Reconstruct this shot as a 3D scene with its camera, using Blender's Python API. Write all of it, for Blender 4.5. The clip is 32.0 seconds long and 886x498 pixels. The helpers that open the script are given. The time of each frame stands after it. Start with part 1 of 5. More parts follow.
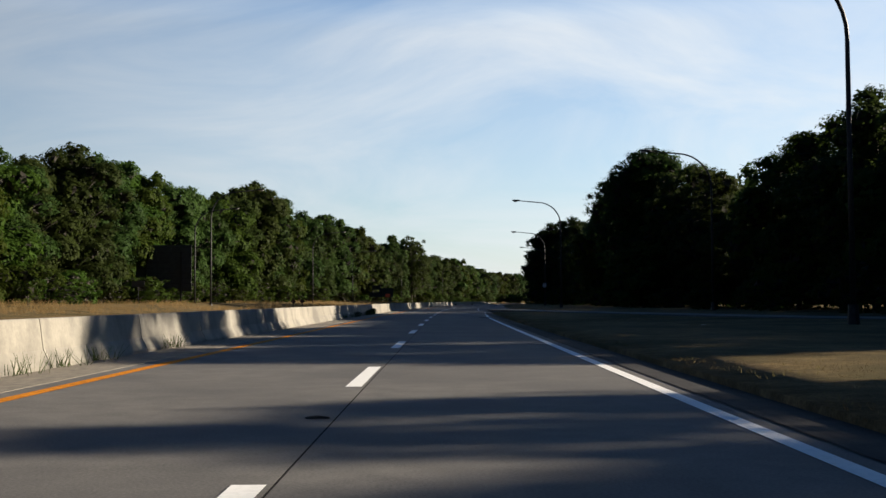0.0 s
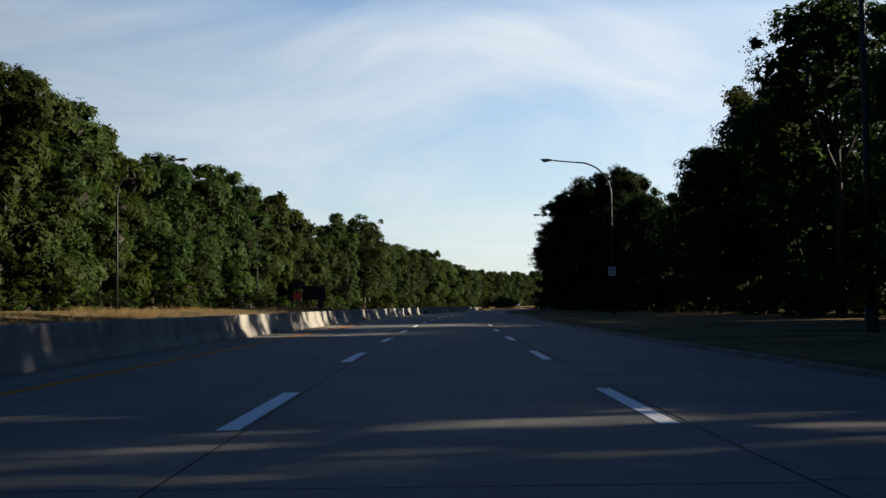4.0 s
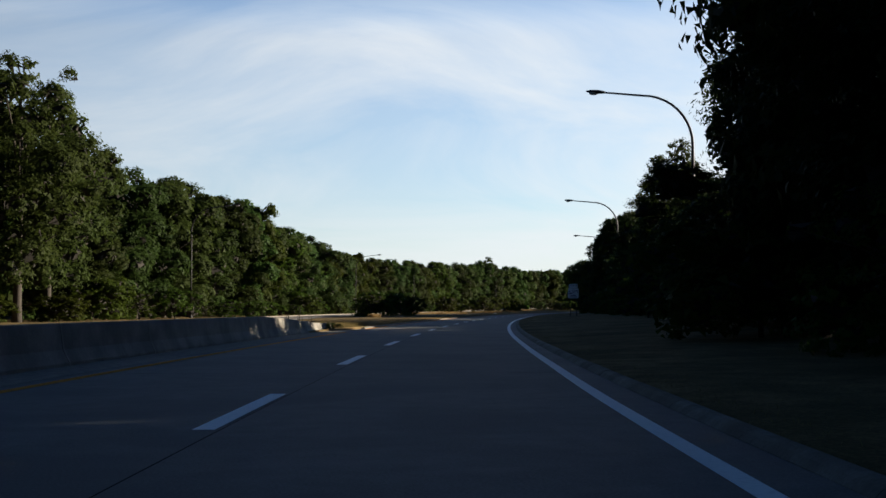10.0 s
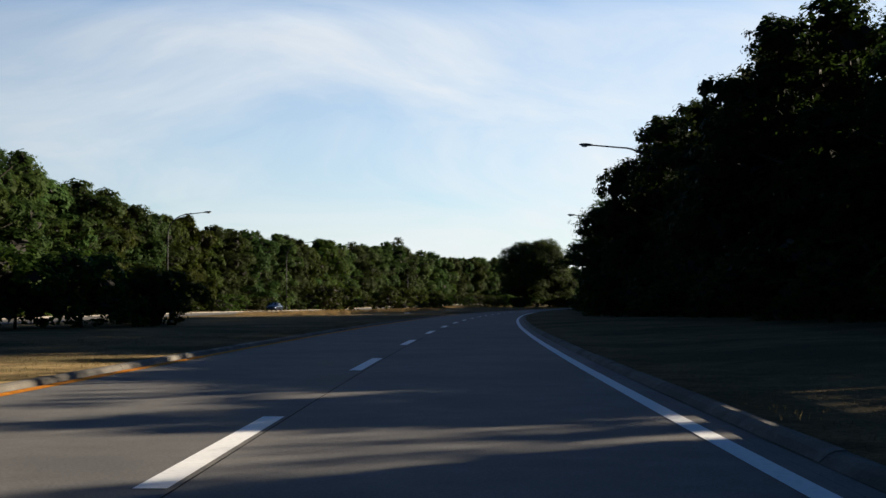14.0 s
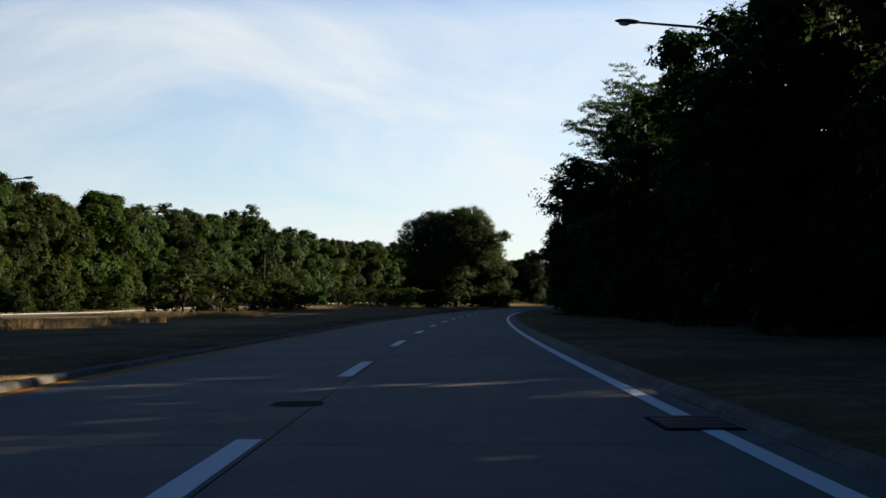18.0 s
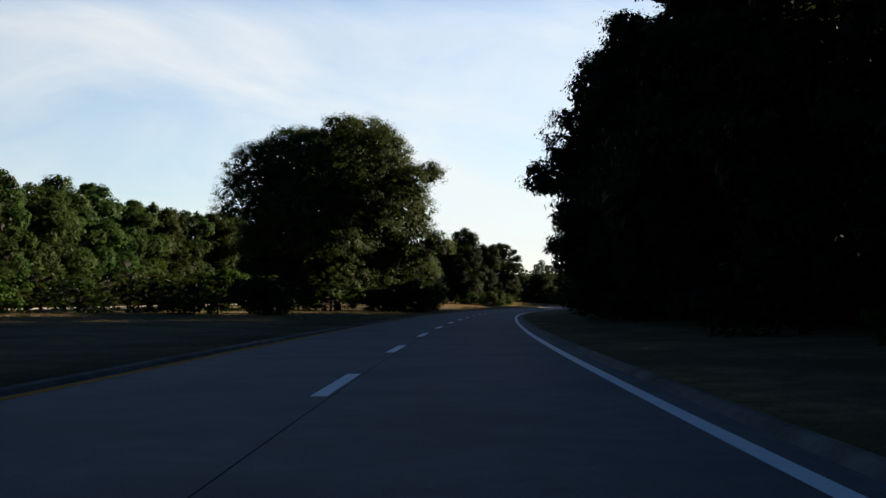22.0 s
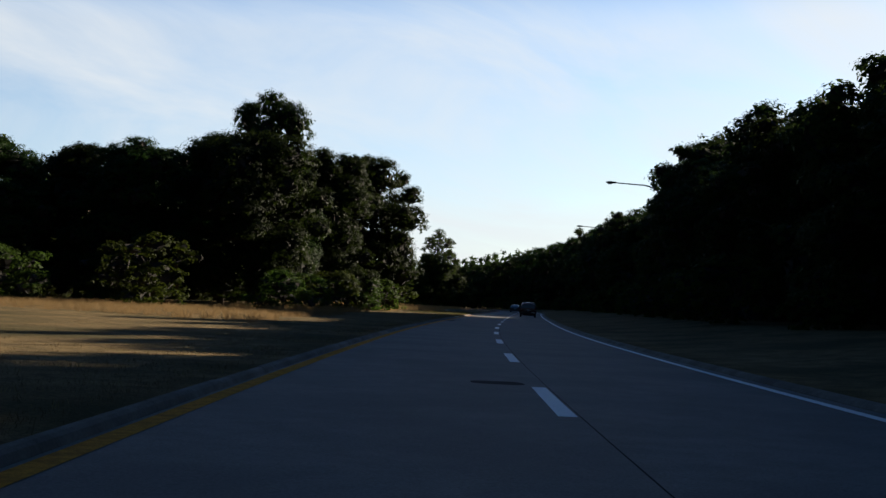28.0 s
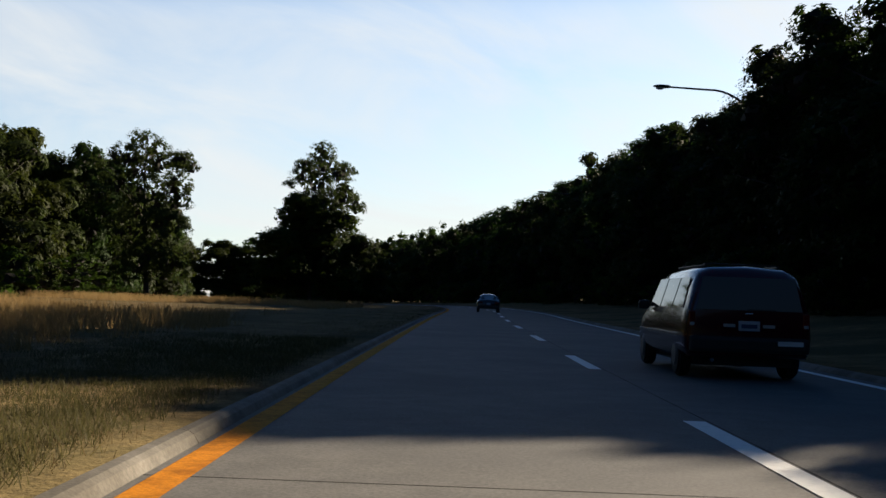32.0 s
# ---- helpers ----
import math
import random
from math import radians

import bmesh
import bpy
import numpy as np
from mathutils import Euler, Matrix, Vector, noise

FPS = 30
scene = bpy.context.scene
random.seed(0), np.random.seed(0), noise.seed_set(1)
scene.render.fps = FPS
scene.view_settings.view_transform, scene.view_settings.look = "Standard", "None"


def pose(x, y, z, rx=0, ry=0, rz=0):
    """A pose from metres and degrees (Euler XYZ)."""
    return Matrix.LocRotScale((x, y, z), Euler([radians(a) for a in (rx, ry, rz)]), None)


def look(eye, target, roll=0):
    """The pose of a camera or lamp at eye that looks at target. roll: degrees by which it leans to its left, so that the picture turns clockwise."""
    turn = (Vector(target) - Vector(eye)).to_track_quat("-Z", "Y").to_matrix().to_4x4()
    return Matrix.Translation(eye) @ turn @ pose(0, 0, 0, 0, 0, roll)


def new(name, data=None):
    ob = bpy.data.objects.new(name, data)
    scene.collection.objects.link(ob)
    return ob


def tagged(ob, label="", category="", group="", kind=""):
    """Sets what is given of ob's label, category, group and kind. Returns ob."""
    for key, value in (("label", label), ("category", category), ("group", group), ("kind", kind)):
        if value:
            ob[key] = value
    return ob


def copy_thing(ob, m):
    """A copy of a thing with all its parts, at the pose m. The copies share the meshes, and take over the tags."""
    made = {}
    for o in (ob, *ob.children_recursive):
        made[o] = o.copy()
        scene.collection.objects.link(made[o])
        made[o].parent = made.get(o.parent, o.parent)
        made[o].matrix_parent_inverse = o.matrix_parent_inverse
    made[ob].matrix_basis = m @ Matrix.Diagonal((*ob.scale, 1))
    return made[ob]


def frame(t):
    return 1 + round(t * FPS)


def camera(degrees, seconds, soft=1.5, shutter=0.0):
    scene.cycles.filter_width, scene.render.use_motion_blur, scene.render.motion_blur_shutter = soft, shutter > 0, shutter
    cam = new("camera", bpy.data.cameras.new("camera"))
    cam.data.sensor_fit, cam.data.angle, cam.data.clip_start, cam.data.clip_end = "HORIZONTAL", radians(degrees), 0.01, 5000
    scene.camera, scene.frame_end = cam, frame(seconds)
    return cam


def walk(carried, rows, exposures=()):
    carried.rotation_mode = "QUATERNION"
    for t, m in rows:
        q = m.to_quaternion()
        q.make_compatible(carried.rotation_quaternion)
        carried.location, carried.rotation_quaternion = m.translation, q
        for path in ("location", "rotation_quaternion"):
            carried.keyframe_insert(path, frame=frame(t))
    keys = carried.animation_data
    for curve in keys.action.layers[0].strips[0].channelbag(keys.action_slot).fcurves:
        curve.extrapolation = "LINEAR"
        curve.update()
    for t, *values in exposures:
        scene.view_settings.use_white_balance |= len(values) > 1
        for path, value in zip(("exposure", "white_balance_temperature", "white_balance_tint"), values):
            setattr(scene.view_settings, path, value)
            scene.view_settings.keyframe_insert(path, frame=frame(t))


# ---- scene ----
cam = camera(43.50, 32.0)
PATH = [
    (0.0, -0.03, 0.00, 1.12, 0.000, 2.675, 0.316),
    (0.5, 0.02, 13.77, 1.12, -0.094, 2.810, 0.290),
    (1.0, 0.02, 27.61, 1.12, -0.187, 2.785, 0.637),
    (1.5, 0.06, 41.58, 1.12, -0.253, 2.842, 0.643),
    (2.0, 0.22, 55.68, 1.12, -0.483, 2.828, 0.657),
    (2.5, 0.43, 69.85, 1.12, -0.798, 2.904, 0.742),
    (4.5, 1.96, 127.22, 1.12, -1.607, 2.913, 0.602),
    (5.0, 2.30, 141.39, 1.12, -1.852, 2.951, 0.496),
    (5.5, 2.88, 155.56, 1.12, -2.181, 2.857, 0.283),
    (6.0, 3.49, 169.72, 1.12, -2.630, 3.110, 0.377),
    (6.5, 4.15, 183.85, 1.12, -3.143, 2.675, 0.287),
    (7.0, 4.92, 197.91, 1.12, -3.744, 2.871, 0.253),
    (7.5, 5.86, 211.96, 1.12, -4.411, 2.791, 0.257),
    (8.0, 7.04, 226.10, 1.12, -5.104, 3.417, 0.161),
    (8.5, 8.28, 240.22, 1.12, -5.827, 3.183, 0.316),
    (9.0, 9.70, 254.30, 1.12, -6.442, 2.970, 0.427),
    (9.5, 11.30, 268.37, 1.12, -7.022, 3.087, 0.359),
    (10.0, 13.03, 282.44, 1.12, -7.515, 3.097, 0.212),
    (10.5, 15.00, 296.50, 1.12, -8.111, 3.164, 0.057),
    (11.0, 17.13, 310.51, 1.12, -8.778, 3.102, -0.045),
    (11.5, 19.48, 324.36, 1.12, -9.425, 2.970, 0.012),
    (12.0, 21.91, 338.06, 1.12, -9.956, 2.794, 0.137),
    (12.5, 24.45, 351.60, 1.12, -10.514, 2.835, -0.180),
    (13.0, 27.08, 365.06, 1.12, -11.051, 2.644, -0.103),
    (13.5, 29.84, 378.48, 1.12, -11.568, 2.847, -0.140),
    (14.0, 32.74, 391.93, 1.12, -12.072, 2.896, 0.122),
    (14.5, 35.67, 405.39, 1.12, -12.573, 3.002, 0.152),
    (16.5, 49.72, 459.99, 1.12, -15.328, 2.876, 0.093),
    (17.0, 53.63, 473.58, 1.12, -15.851, 2.946, 0.060),
    (17.5, 57.61, 487.19, 1.12, -16.588, 2.853, -0.076),
    (18.0, 61.78, 500.76, 1.12, -17.218, 2.819, 0.164),
    (18.5, 66.16, 514.30, 1.12, -17.871, 2.763, 0.389),
    (19.0, 70.68, 527.82, 1.12, -18.382, 2.778, 0.225),
    (19.5, 75.32, 541.31, 1.12, -18.764, 2.939, 0.357),
    (20.0, 80.03, 554.82, 1.12, -19.082, 2.734, 0.324),
    (20.5, 84.86, 568.30, 1.12, -19.691, 2.784, 0.238),
    (21.0, 89.84, 581.71, 1.12, -20.417, 2.792, 0.397),
    (21.5, 94.98, 595.08, 1.12, -21.017, 2.959, 0.582),
    (22.0, 100.27, 608.43, 1.12, -21.634, 2.852, 0.583),
    (22.5, 105.76, 621.75, 1.12, -22.157, 2.886, 0.581),
    (23.0, 111.39, 635.09, 1.12, -22.619, 2.926, 0.871),
    (23.5, 117.07, 648.52, 1.12, -22.950, 2.913, 0.654),
    (24.0, 122.86, 661.86, 1.12, -23.292, 3.107, 0.295),
    (24.5, 128.71, 675.09, 1.12, -23.817, 2.984, 0.225),
    (25.0, 134.57, 688.26, 1.12, -24.326, 3.127, 0.053),
    (25.5, 140.49, 701.35, 1.12, -24.844, 3.094, -0.014),
    (27.5, 164.63, 751.95, 1.12, -27.954, 3.198, -0.130),
    (28.0, 171.27, 764.62, 1.12, -28.700, 2.932, -0.089),
    (28.5, 178.05, 777.33, 1.12, -29.414, 2.921, -0.013),
    (29.0, 185.09, 789.92, 1.12, -30.187, 2.778, 0.074),
    (29.5, 192.31, 802.32, 1.12, -30.871, 2.516, 0.212),
    (30.0, 199.63, 814.54, 1.12, -31.269, 2.565, 0.406),
    (30.5, 206.90, 826.55, 1.12, -31.526, 2.635, 0.365),
    (31.0, 214.29, 838.22, 1.12, -31.731, 2.579, 0.464),
    (31.5, 221.68, 849.85, 1.12, -31.944, 2.799, 0.738),
    (32.0, 229.12, 861.41, 1.12, -32.107, 2.529, 0.925),
]
EXPOSURES = [(0.0, 1.2, 6400.0, 10.0), (14.0, 1.2, 6450.0, 10.0), (19.0, 1.25, 6650.0, 10.0), (21.5, 1.25, 6700.0, 10.0), (23.5, 1.42, 6900.0, 10.0), (25.5, 1.48, 7100.0, 10.0), (28.0, 1.14, 6450.0, 10.0), (32.0, 1.2, 6700.0, 10.0)]
walk(cam, [(t, pose(x, y, z, 90 + pitch, roll, yaw)) for t, x, y, z, yaw, pitch, roll in PATH], EXPOSURES)

# ---- sky and sun ----
SUN_AZ, SUN_EL = 78.0, 17.0      # degrees to the right of +y, degrees up
world = bpy.data.worlds.new("sky")
scene.world = world
world.use_nodes = True
wt = world.node_tree
wt.nodes.clear()


def wnode(kind, **values):
    n = wt.nodes.new(kind)
    for key, v in values.items():
        n.inputs[key].default_value = v
    return n


sky = wt.nodes.new("ShaderNodeTexSky")
sky.sky_type = "NISHITA"
sky.sun_disc = False
sky.sun_elevation, sky.sun_rotation = radians(SUN_EL), radians(SUN_AZ)
sky.air_density, sky.dust_density, sky.ozone_density = 1.0, 0.5, 3.5
coord = wt.nodes.new("ShaderNodeTexCoord")
split = wt.nodes.new("ShaderNodeSeparateXYZ")
wt.links.new(coord.outputs["Generated"], split.inputs[0])
# flat cloud sheet: direction divided by height
lift = wt.nodes.new("ShaderNodeMath")
lift.operation = "ADD"
lift.inputs[1].default_value = 0.5
wt.links.new(split.outputs["Z"], lift.inputs[0])
over = wt.nodes.new("ShaderNodeMath")
over.operation = "MAXIMUM"
over.inputs[1].default_value = 0.05
wt.links.new(lift.outputs[0], over.inputs[0])
flat = wt.nodes.new("ShaderNodeVectorMath")
flat.operation = "DIVIDE"
wt.links.new(coord.outputs["Generated"], flat.inputs[0])
wt.links.new(over.outputs[0], flat.inputs[1])
turn = wt.nodes.new("ShaderNodeMapping")
turn.inputs["Rotation"].default_value = (0, 0, radians(37))
turn.inputs["Scale"].default_value = (0.75, 1.7, 0.0)
wt.links.new(flat.outputs[0], turn.inputs[0])
cloud = wnode("ShaderNodeTexNoise", Scale=2.5, Detail=9.0, Roughness=0.58, Distortion=0.7)
wt.links.new(turn.outputs[0], cloud.inputs["Vector"])
veil = wt.nodes.new("ShaderNodeMapRange")
veil.inputs["From Min"].default_value, veil.inputs["From Max"].default_value = 0.34, 0.66
veil.inputs["To Min"].default_value, veil.inputs["To Max"].default_value = 0.30, 0.88
wt.links.new(cloud.outputs["Fac"], veil.inputs["Value"])
white = wnode("ShaderNodeRGB")
white.outputs[0].default_value = (4.66, 4.88, 5.02, 1)
mix = wt.nodes.new("ShaderNodeMix")
mix.data_type = "RGBA"
thin = wt.nodes.new("ShaderNodeMapRange")             # the cloud veil thins out overhead
thin.inputs["From Min"].default_value, thin.inputs["From Max"].default_value = 0.25, 0.35
thin.inputs["To Min"].default_value, thin.inputs["To Max"].default_value = 1.0, 0.05
wt.links.new(split.outputs["Z"], thin.inputs["Value"])
cover = wt.nodes.new("ShaderNodeMath")
cover.operation = "MULTIPLY"
wt.links.new(veil.outputs[0], cover.inputs[0])
wt.links.new(thin.outputs[0], cover.inputs[1])
wt.links.new(cover.outputs[0], mix.inputs["Factor"])
wt.links.new(sky.outputs[0], mix.inputs[6])
wt.links.new(white.outputs[0], mix.inputs[7])
fade = wt.nodes.new("ShaderNodeMapRange")             # bright hazy low sky, deep blue overhead
fade.interpolation_type = "SMOOTHSTEP"
fade.inputs["From Min"].default_value, fade.inputs["From Max"].default_value = 0.24, 0.37
fade.inputs["To Min"].default_value, fade.inputs["To Max"].default_value = 0.078, 0.0190
wt.links.new(split.outputs["Z"], fade.inputs["Value"])
back = wnode("ShaderNodeBackground")
deep = wt.nodes.new("ShaderNodeMix")                   # the clear sky overhead is a deeper blue
deep.data_type, deep.blend_type = "RGBA", "MULTIPLY"
deep.inputs[7].default_value = (0.46, 0.91, 1.38, 1)
wt.links.new(mix.outputs[2], deep.inputs[6])
wt.links.new(deep.outputs[2], back.inputs["Color"])
# the haze is brightest on the sun's side and dims behind
toward = wt.nodes.new("ShaderNodeVectorMath")
toward.operation = "DOT_PRODUCT"
toward.inputs[1].default_value = (math.sin(radians(40)), math.cos(radians(40)), 0)
wt.links.new(coord.outputs["Generated"], toward.inputs[0])
dim = wt.nodes.new("ShaderNodeMapRange")
dim.interpolation_type = "SMOOTHSTEP"
dim.inputs["From Min"].default_value, dim.inputs["From Max"].default_value = -0.3, 0.95
dim.inputs["To Min"].default_value, dim.inputs["To Max"].default_value = 0.08, 1.03
wt.links.new(toward.outputs["Value"], dim.inputs["Value"])
even = wt.nodes.new("ShaderNodeMix")                   # overhead the sky is the same all round
high = wt.nodes.new("ShaderNodeMapRange")
high.inputs["From Min"].default_value, high.inputs["From Max"].default_value = 0.24, 0.40
wt.links.new(split.outputs["Z"], high.inputs["Value"])
wt.links.new(high.outputs[0], even.inputs["Factor"])
wt.links.new(high.outputs[0], deep.inputs["Factor"])
wt.links.new(dim.outputs[0], even.inputs[2])
even.inputs[3].default_value = 1.0
level = wt.nodes.new("ShaderNodeMath")
level.operation = "MULTIPLY"
wt.links.new(fade.outputs[0], level.inputs[0])
wt.links.new(even.outputs[0], level.inputs[1])
wt.links.new(level.outputs[0], back.inputs["Strength"])
hazy = wt.nodes.new("ShaderNodeMath")                  # and the veil itself thins away from the sun
hazy.operation = "MULTIPLY"
wt.links.new(cover.outputs[0], hazy.inputs[0])
wt.links.new(dim.outputs[0], hazy.inputs[1])
wt.links.new(hazy.outputs[0], mix.inputs["Factor"])
wout = wt.nodes.new("ShaderNodeOutputWorld")
wt.links.new(back.outputs[0], wout.inputs[0])

sun_data = bpy.data.lights.new("sun", "SUN")
sun_data.energy, sun_data.angle, sun_data.color = 5.0, radians(0.6), (1.0, 0.86, 0.68)
sun = new("sun", sun_data)
sun_dir = Vector((math.sin(radians(SUN_AZ)) * math.cos(radians(SUN_EL)), math.cos(radians(SUN_AZ)) * math.cos(radians(SUN_EL)), math.sin(radians(SUN_EL))))
sun.matrix_world = look(tuple(sun_dir * 200), (0, 0, 0))

# ---- materials ----


def surface(name, dark, light, scale=4.0, rough=0.85, bump=0.3, metal=0.0, spots=None, spot_scale=0.35, per_thing=0.0, fine=40.0, depth=0.01, spec=0.5, band=(0.35, 0.65), speck=0.0, speck_scale=38.0):
    """Two tones by noise, a second larger tone, fine bump and stone specks."""
    m = bpy.data.materials.new(name)
    m.use_nodes = True
    nt = m.node_tree
    b = nt.nodes["Principled BSDF"]
    b.inputs["Roughness"].default_value, b.inputs["Metallic"].default_value = rough, metal
    b.inputs["Specular IOR Level"].default_value = spec
    geo = nt.nodes.new("ShaderNodeNewGeometry")

    def noise_node(sc, detail=5.0):
        n = nt.nodes.new("ShaderNodeTexNoise")
        n.inputs["Scale"].default_value, n.inputs["Detail"].default_value = sc, detail
        nt.links.new(geo.outputs["Position"], n.inputs["Vector"])
        return n

    ramp = nt.nodes.new("ShaderNodeValToRGB")
    ramp.color_ramp.elements[0].position, ramp.color_ramp.elements[1].position = band
    ramp.color_ramp.elements[0].color, ramp.color_ramp.elements[1].color = (*dark, 1), (*light, 1)
    n1 = noise_node(scale, 10.0)
    n1.inputs["Roughness"].default_value = 0.62
    nt.links.new(n1.outputs["Fac"], ramp.inputs[0])
    last = ramp.outputs[0]
    if spots:
        n2 = noise_node(spot_scale, 4.0)
        r2 = nt.nodes.new("ShaderNodeValToRGB")
        r2.color_ramp.elements[0].position, r2.color_ramp.elements[1].position = 0.45, 0.62
        nt.links.new(n2.outputs["Fac"], r2.inputs[0])
        mx = nt.nodes.new("ShaderNodeMix")
        mx.data_type = "RGBA"
        mx.inputs[7].default_value = (*spots, 1)
        nt.links.new(r2.outputs[0], mx.inputs[0])
        nt.links.new(last, mx.inputs[6])
        last = mx.outputs[2]
    if speck:
        n4 = noise_node(speck_scale, 3.0)
        n4.inputs["Roughness"].default_value = 0.75
        r4 = nt.nodes.new("ShaderNodeMapRange")
        r4.inputs["From Min"].default_value, r4.inputs["From Max"].default_value = 0.32, 0.68
        r4.inputs["To Min"].default_value, r4.inputs["To Max"].default_value = 1 - speck, 1 + speck
        nt.links.new(n4.outputs["Fac"], r4.inputs["Value"])
        h4 = nt.nodes.new("ShaderNodeHueSaturation")
        nt.links.new(r4.outputs[0], h4.inputs["Value"])
        nt.links.new(last, h4.inputs["Color"])
        last = h4.outputs[0]
    if per_thing:
        info = nt.nodes.new("ShaderNodeObjectInfo")
        hsv = nt.nodes.new("ShaderNodeHueSaturation")
        rng = nt.nodes.new("ShaderNodeMapRange")
        rng.inputs["To Min"].default_value, rng.inputs["To Max"].default_value = 1 - per_thing, 1 + per_thing
        nt.links.new(info.outputs["Random"], rng.inputs["Value"])
        nt.links.new(rng.outputs[0], hsv.inputs["Value"])
        nt.links.new(last, hsv.inputs["Color"])
        last = hsv.outputs[0]
    nt.links.new(last, b.inputs["Base Color"])
    if bump:
        n3 = noise_node(fine, 3.0)
        bp = nt.nodes.new("ShaderNodeBump")
        bp.inputs["Strength"].default_value, bp.inputs["Distance"].default_value = bump, depth
        nt.links.new(n3.outputs["Fac"], bp.inputs["Height"])
        nt.links.new(bp.outputs[0], b.inputs["Normal"])
    return m


def foliage(name, dark, light, hue=0.03):
    m = bpy.data.materials.new(name)
    m.use_nodes = True
    nt = m.node_tree
    b = nt.nodes["Principled BSDF"]
    b.inputs["Roughness"].default_value = 0.6
    b.inputs["Specular IOR Level"].default_value = 0.06
    geo = nt.nodes.new("ShaderNodeNewGeometry")
    ramp = nt.nodes.new("ShaderNodeValToRGB")
    ramp.color_ramp.elements[0].color, ramp.color_ramp.elements[1].color = (*dark, 1), (*light, 1)
    # single leaves vary a little, whole sprays of a metre or two more
    place = nt.nodes.new("ShaderNodeTexCoord")
    spray = nt.nodes.new("ShaderNodeTexNoise")
    spray.inputs["Scale"].default_value = 0.7
    nt.links.new(place.outputs["Object"], spray.inputs["Vector"])
    mix = nt.nodes.new("ShaderNodeMix")
    mix.inputs["Factor"].default_value = 0.6
    nt.links.new(geo.outputs["Random Per Island"], mix.inputs["A"])
    nt.links.new(spray.outputs["Fac"], mix.inputs["B"])
    nt.links.new(mix.outputs["Result"], ramp.inputs[0])
    info = nt.nodes.new("ShaderNodeObjectInfo")
    hsv = nt.nodes.new("ShaderNodeHueSaturation")
    for out, low, high in (("Hue", 0.5 - hue, 0.5 + hue), ("Value", 0.66, 1.34)):
        rng = nt.nodes.new("ShaderNodeMapRange")
        rng.inputs["To Min"].default_value, rng.inputs["To Max"].default_value = low, high
        nt.links.new(info.outputs["Random"], rng.inputs["Value"])
        nt.links.new(rng.outputs[0], hsv.inputs[out])
    nt.links.new(ramp.outputs[0], hsv.inputs["Color"])
    nt.links.new(hsv.outputs[0], b.inputs["Base Color"])
    through_light = nt.nodes.new("ShaderNodeBsdfTranslucent")
    nt.links.new(hsv.outputs[0], through_light.inputs["Color"])
    blend = nt.nodes.new("ShaderNodeMixShader")
    blend.inputs[0].default_value = 0.45
    nt.links.new(b.outputs[0], blend.inputs[1])
    nt.links.new(through_light.outputs[0], blend.inputs[2])
    nt.links.new(blend.outputs[0], nt.nodes["Material Output"].inputs[0])
    return m


M_SLAB = surface("concrete_slab", (0.118, 0.113, 0.102), (0.158, 0.150, 0.135), 2.2, 0.8, 0.4, spots=(0.108, 0.104, 0.097), spot_scale=0.4, per_thing=0.07, fine=60, depth=0.005, spec=0.25, speck=0.28)
M_TAR = surface("tar", (0.010, 0.010, 0.011), (0.022, 0.021, 0.02), 3, 0.9, 0.3, spec=0.05)
M_ASPHALT = surface("asphalt", (0.028, 0.028, 0.029), (0.052, 0.050, 0.048), 2.5, 0.9, 0.5, fine=90, depth=0.006, spec=0.15, speck=0.3)
M_OPPOSITE = surface("old_road", (0.105, 0.096, 0.080), (0.150, 0.137, 0.115), 1.2, 0.85, 0.3, spots=(0.090, 0.083, 0.070), speck=0.2)
M_FAR_KERB = surface("far_kerb_concrete", (0.19, 0.17, 0.135), (0.26, 0.235, 0.19), 1.6, 0.9, 0.3, spots=(0.15, 0.13, 0.10))
M_WHITE = surface("white_road_paint", (0.68, 0.69, 0.65), (0.90, 0.90, 0.86), 14, 0.7, 0.2, band=(0.2, 0.5), spec=0.2)
M_YELLOW = surface("yellow_road_paint", (0.35, 0.120, 0.010), (0.64, 0.235, 0.017), 6, 0.85, 0.2, band=(0.3, 0.6), spec=0.05, speck=0.22)
M_BARRIER = surface("barrier_concrete", (0.19, 0.178, 0.148), (0.255, 0.238, 0.195), 1.3, 0.85, 0.3, spots=(0.14, 0.131, 0.110), spot_scale=0.8, per_thing=0.08, depth=0.008, speck=0.12, speck_scale=14)
M_JOINT = surface("pale_joint_concrete", (0.235, 0.220, 0.185), (0.30, 0.282, 0.235), 5, 0.9, 0.3, spots=(0.19, 0.176, 0.148), spot_scale=2.0)
M_KERB = surface("kerb_concrete", (0.122, 0.111, 0.092), (0.200, 0.183, 0.152), 2.4, 0.9, 0.5, spots=(0.110, 0.098, 0.078), spot_scale=0.9, per_thing=0.14, fine=30, depth=0.008, spec=0.2, speck=0.18, speck_scale=26)
M_DIRT = surface("gravel_dirt", (0.13, 0.115, 0.09), (0.25, 0.22, 0.17), 5, 0.95, 0.6, fine=30, depth=0.02)
M_GRASS = surface("dry_lawn", (0.105, 0.077, 0.036), (0.215, 0.152, 0.072), 1.6, 0.95, 0.6, spots=(0.085, 0.070, 0.032), spot_scale=0.22, fine=30, depth=0.05, spec=0.05, speck=0.4, speck_scale=16)
M_BLADE = foliage("grass_blade", (0.09, 0.085, 0.03), (0.26, 0.20, 0.085), 0.01)
M_STRAW = foliage("straw_blade", (0.17, 0.110, 0.048), (0.32, 0.215, 0.095), 0.01)
M_LAWN = foliage("green_grass_blade", (0.085, 0.068, 0.028), (0.20, 0.15, 0.064), 0.02)
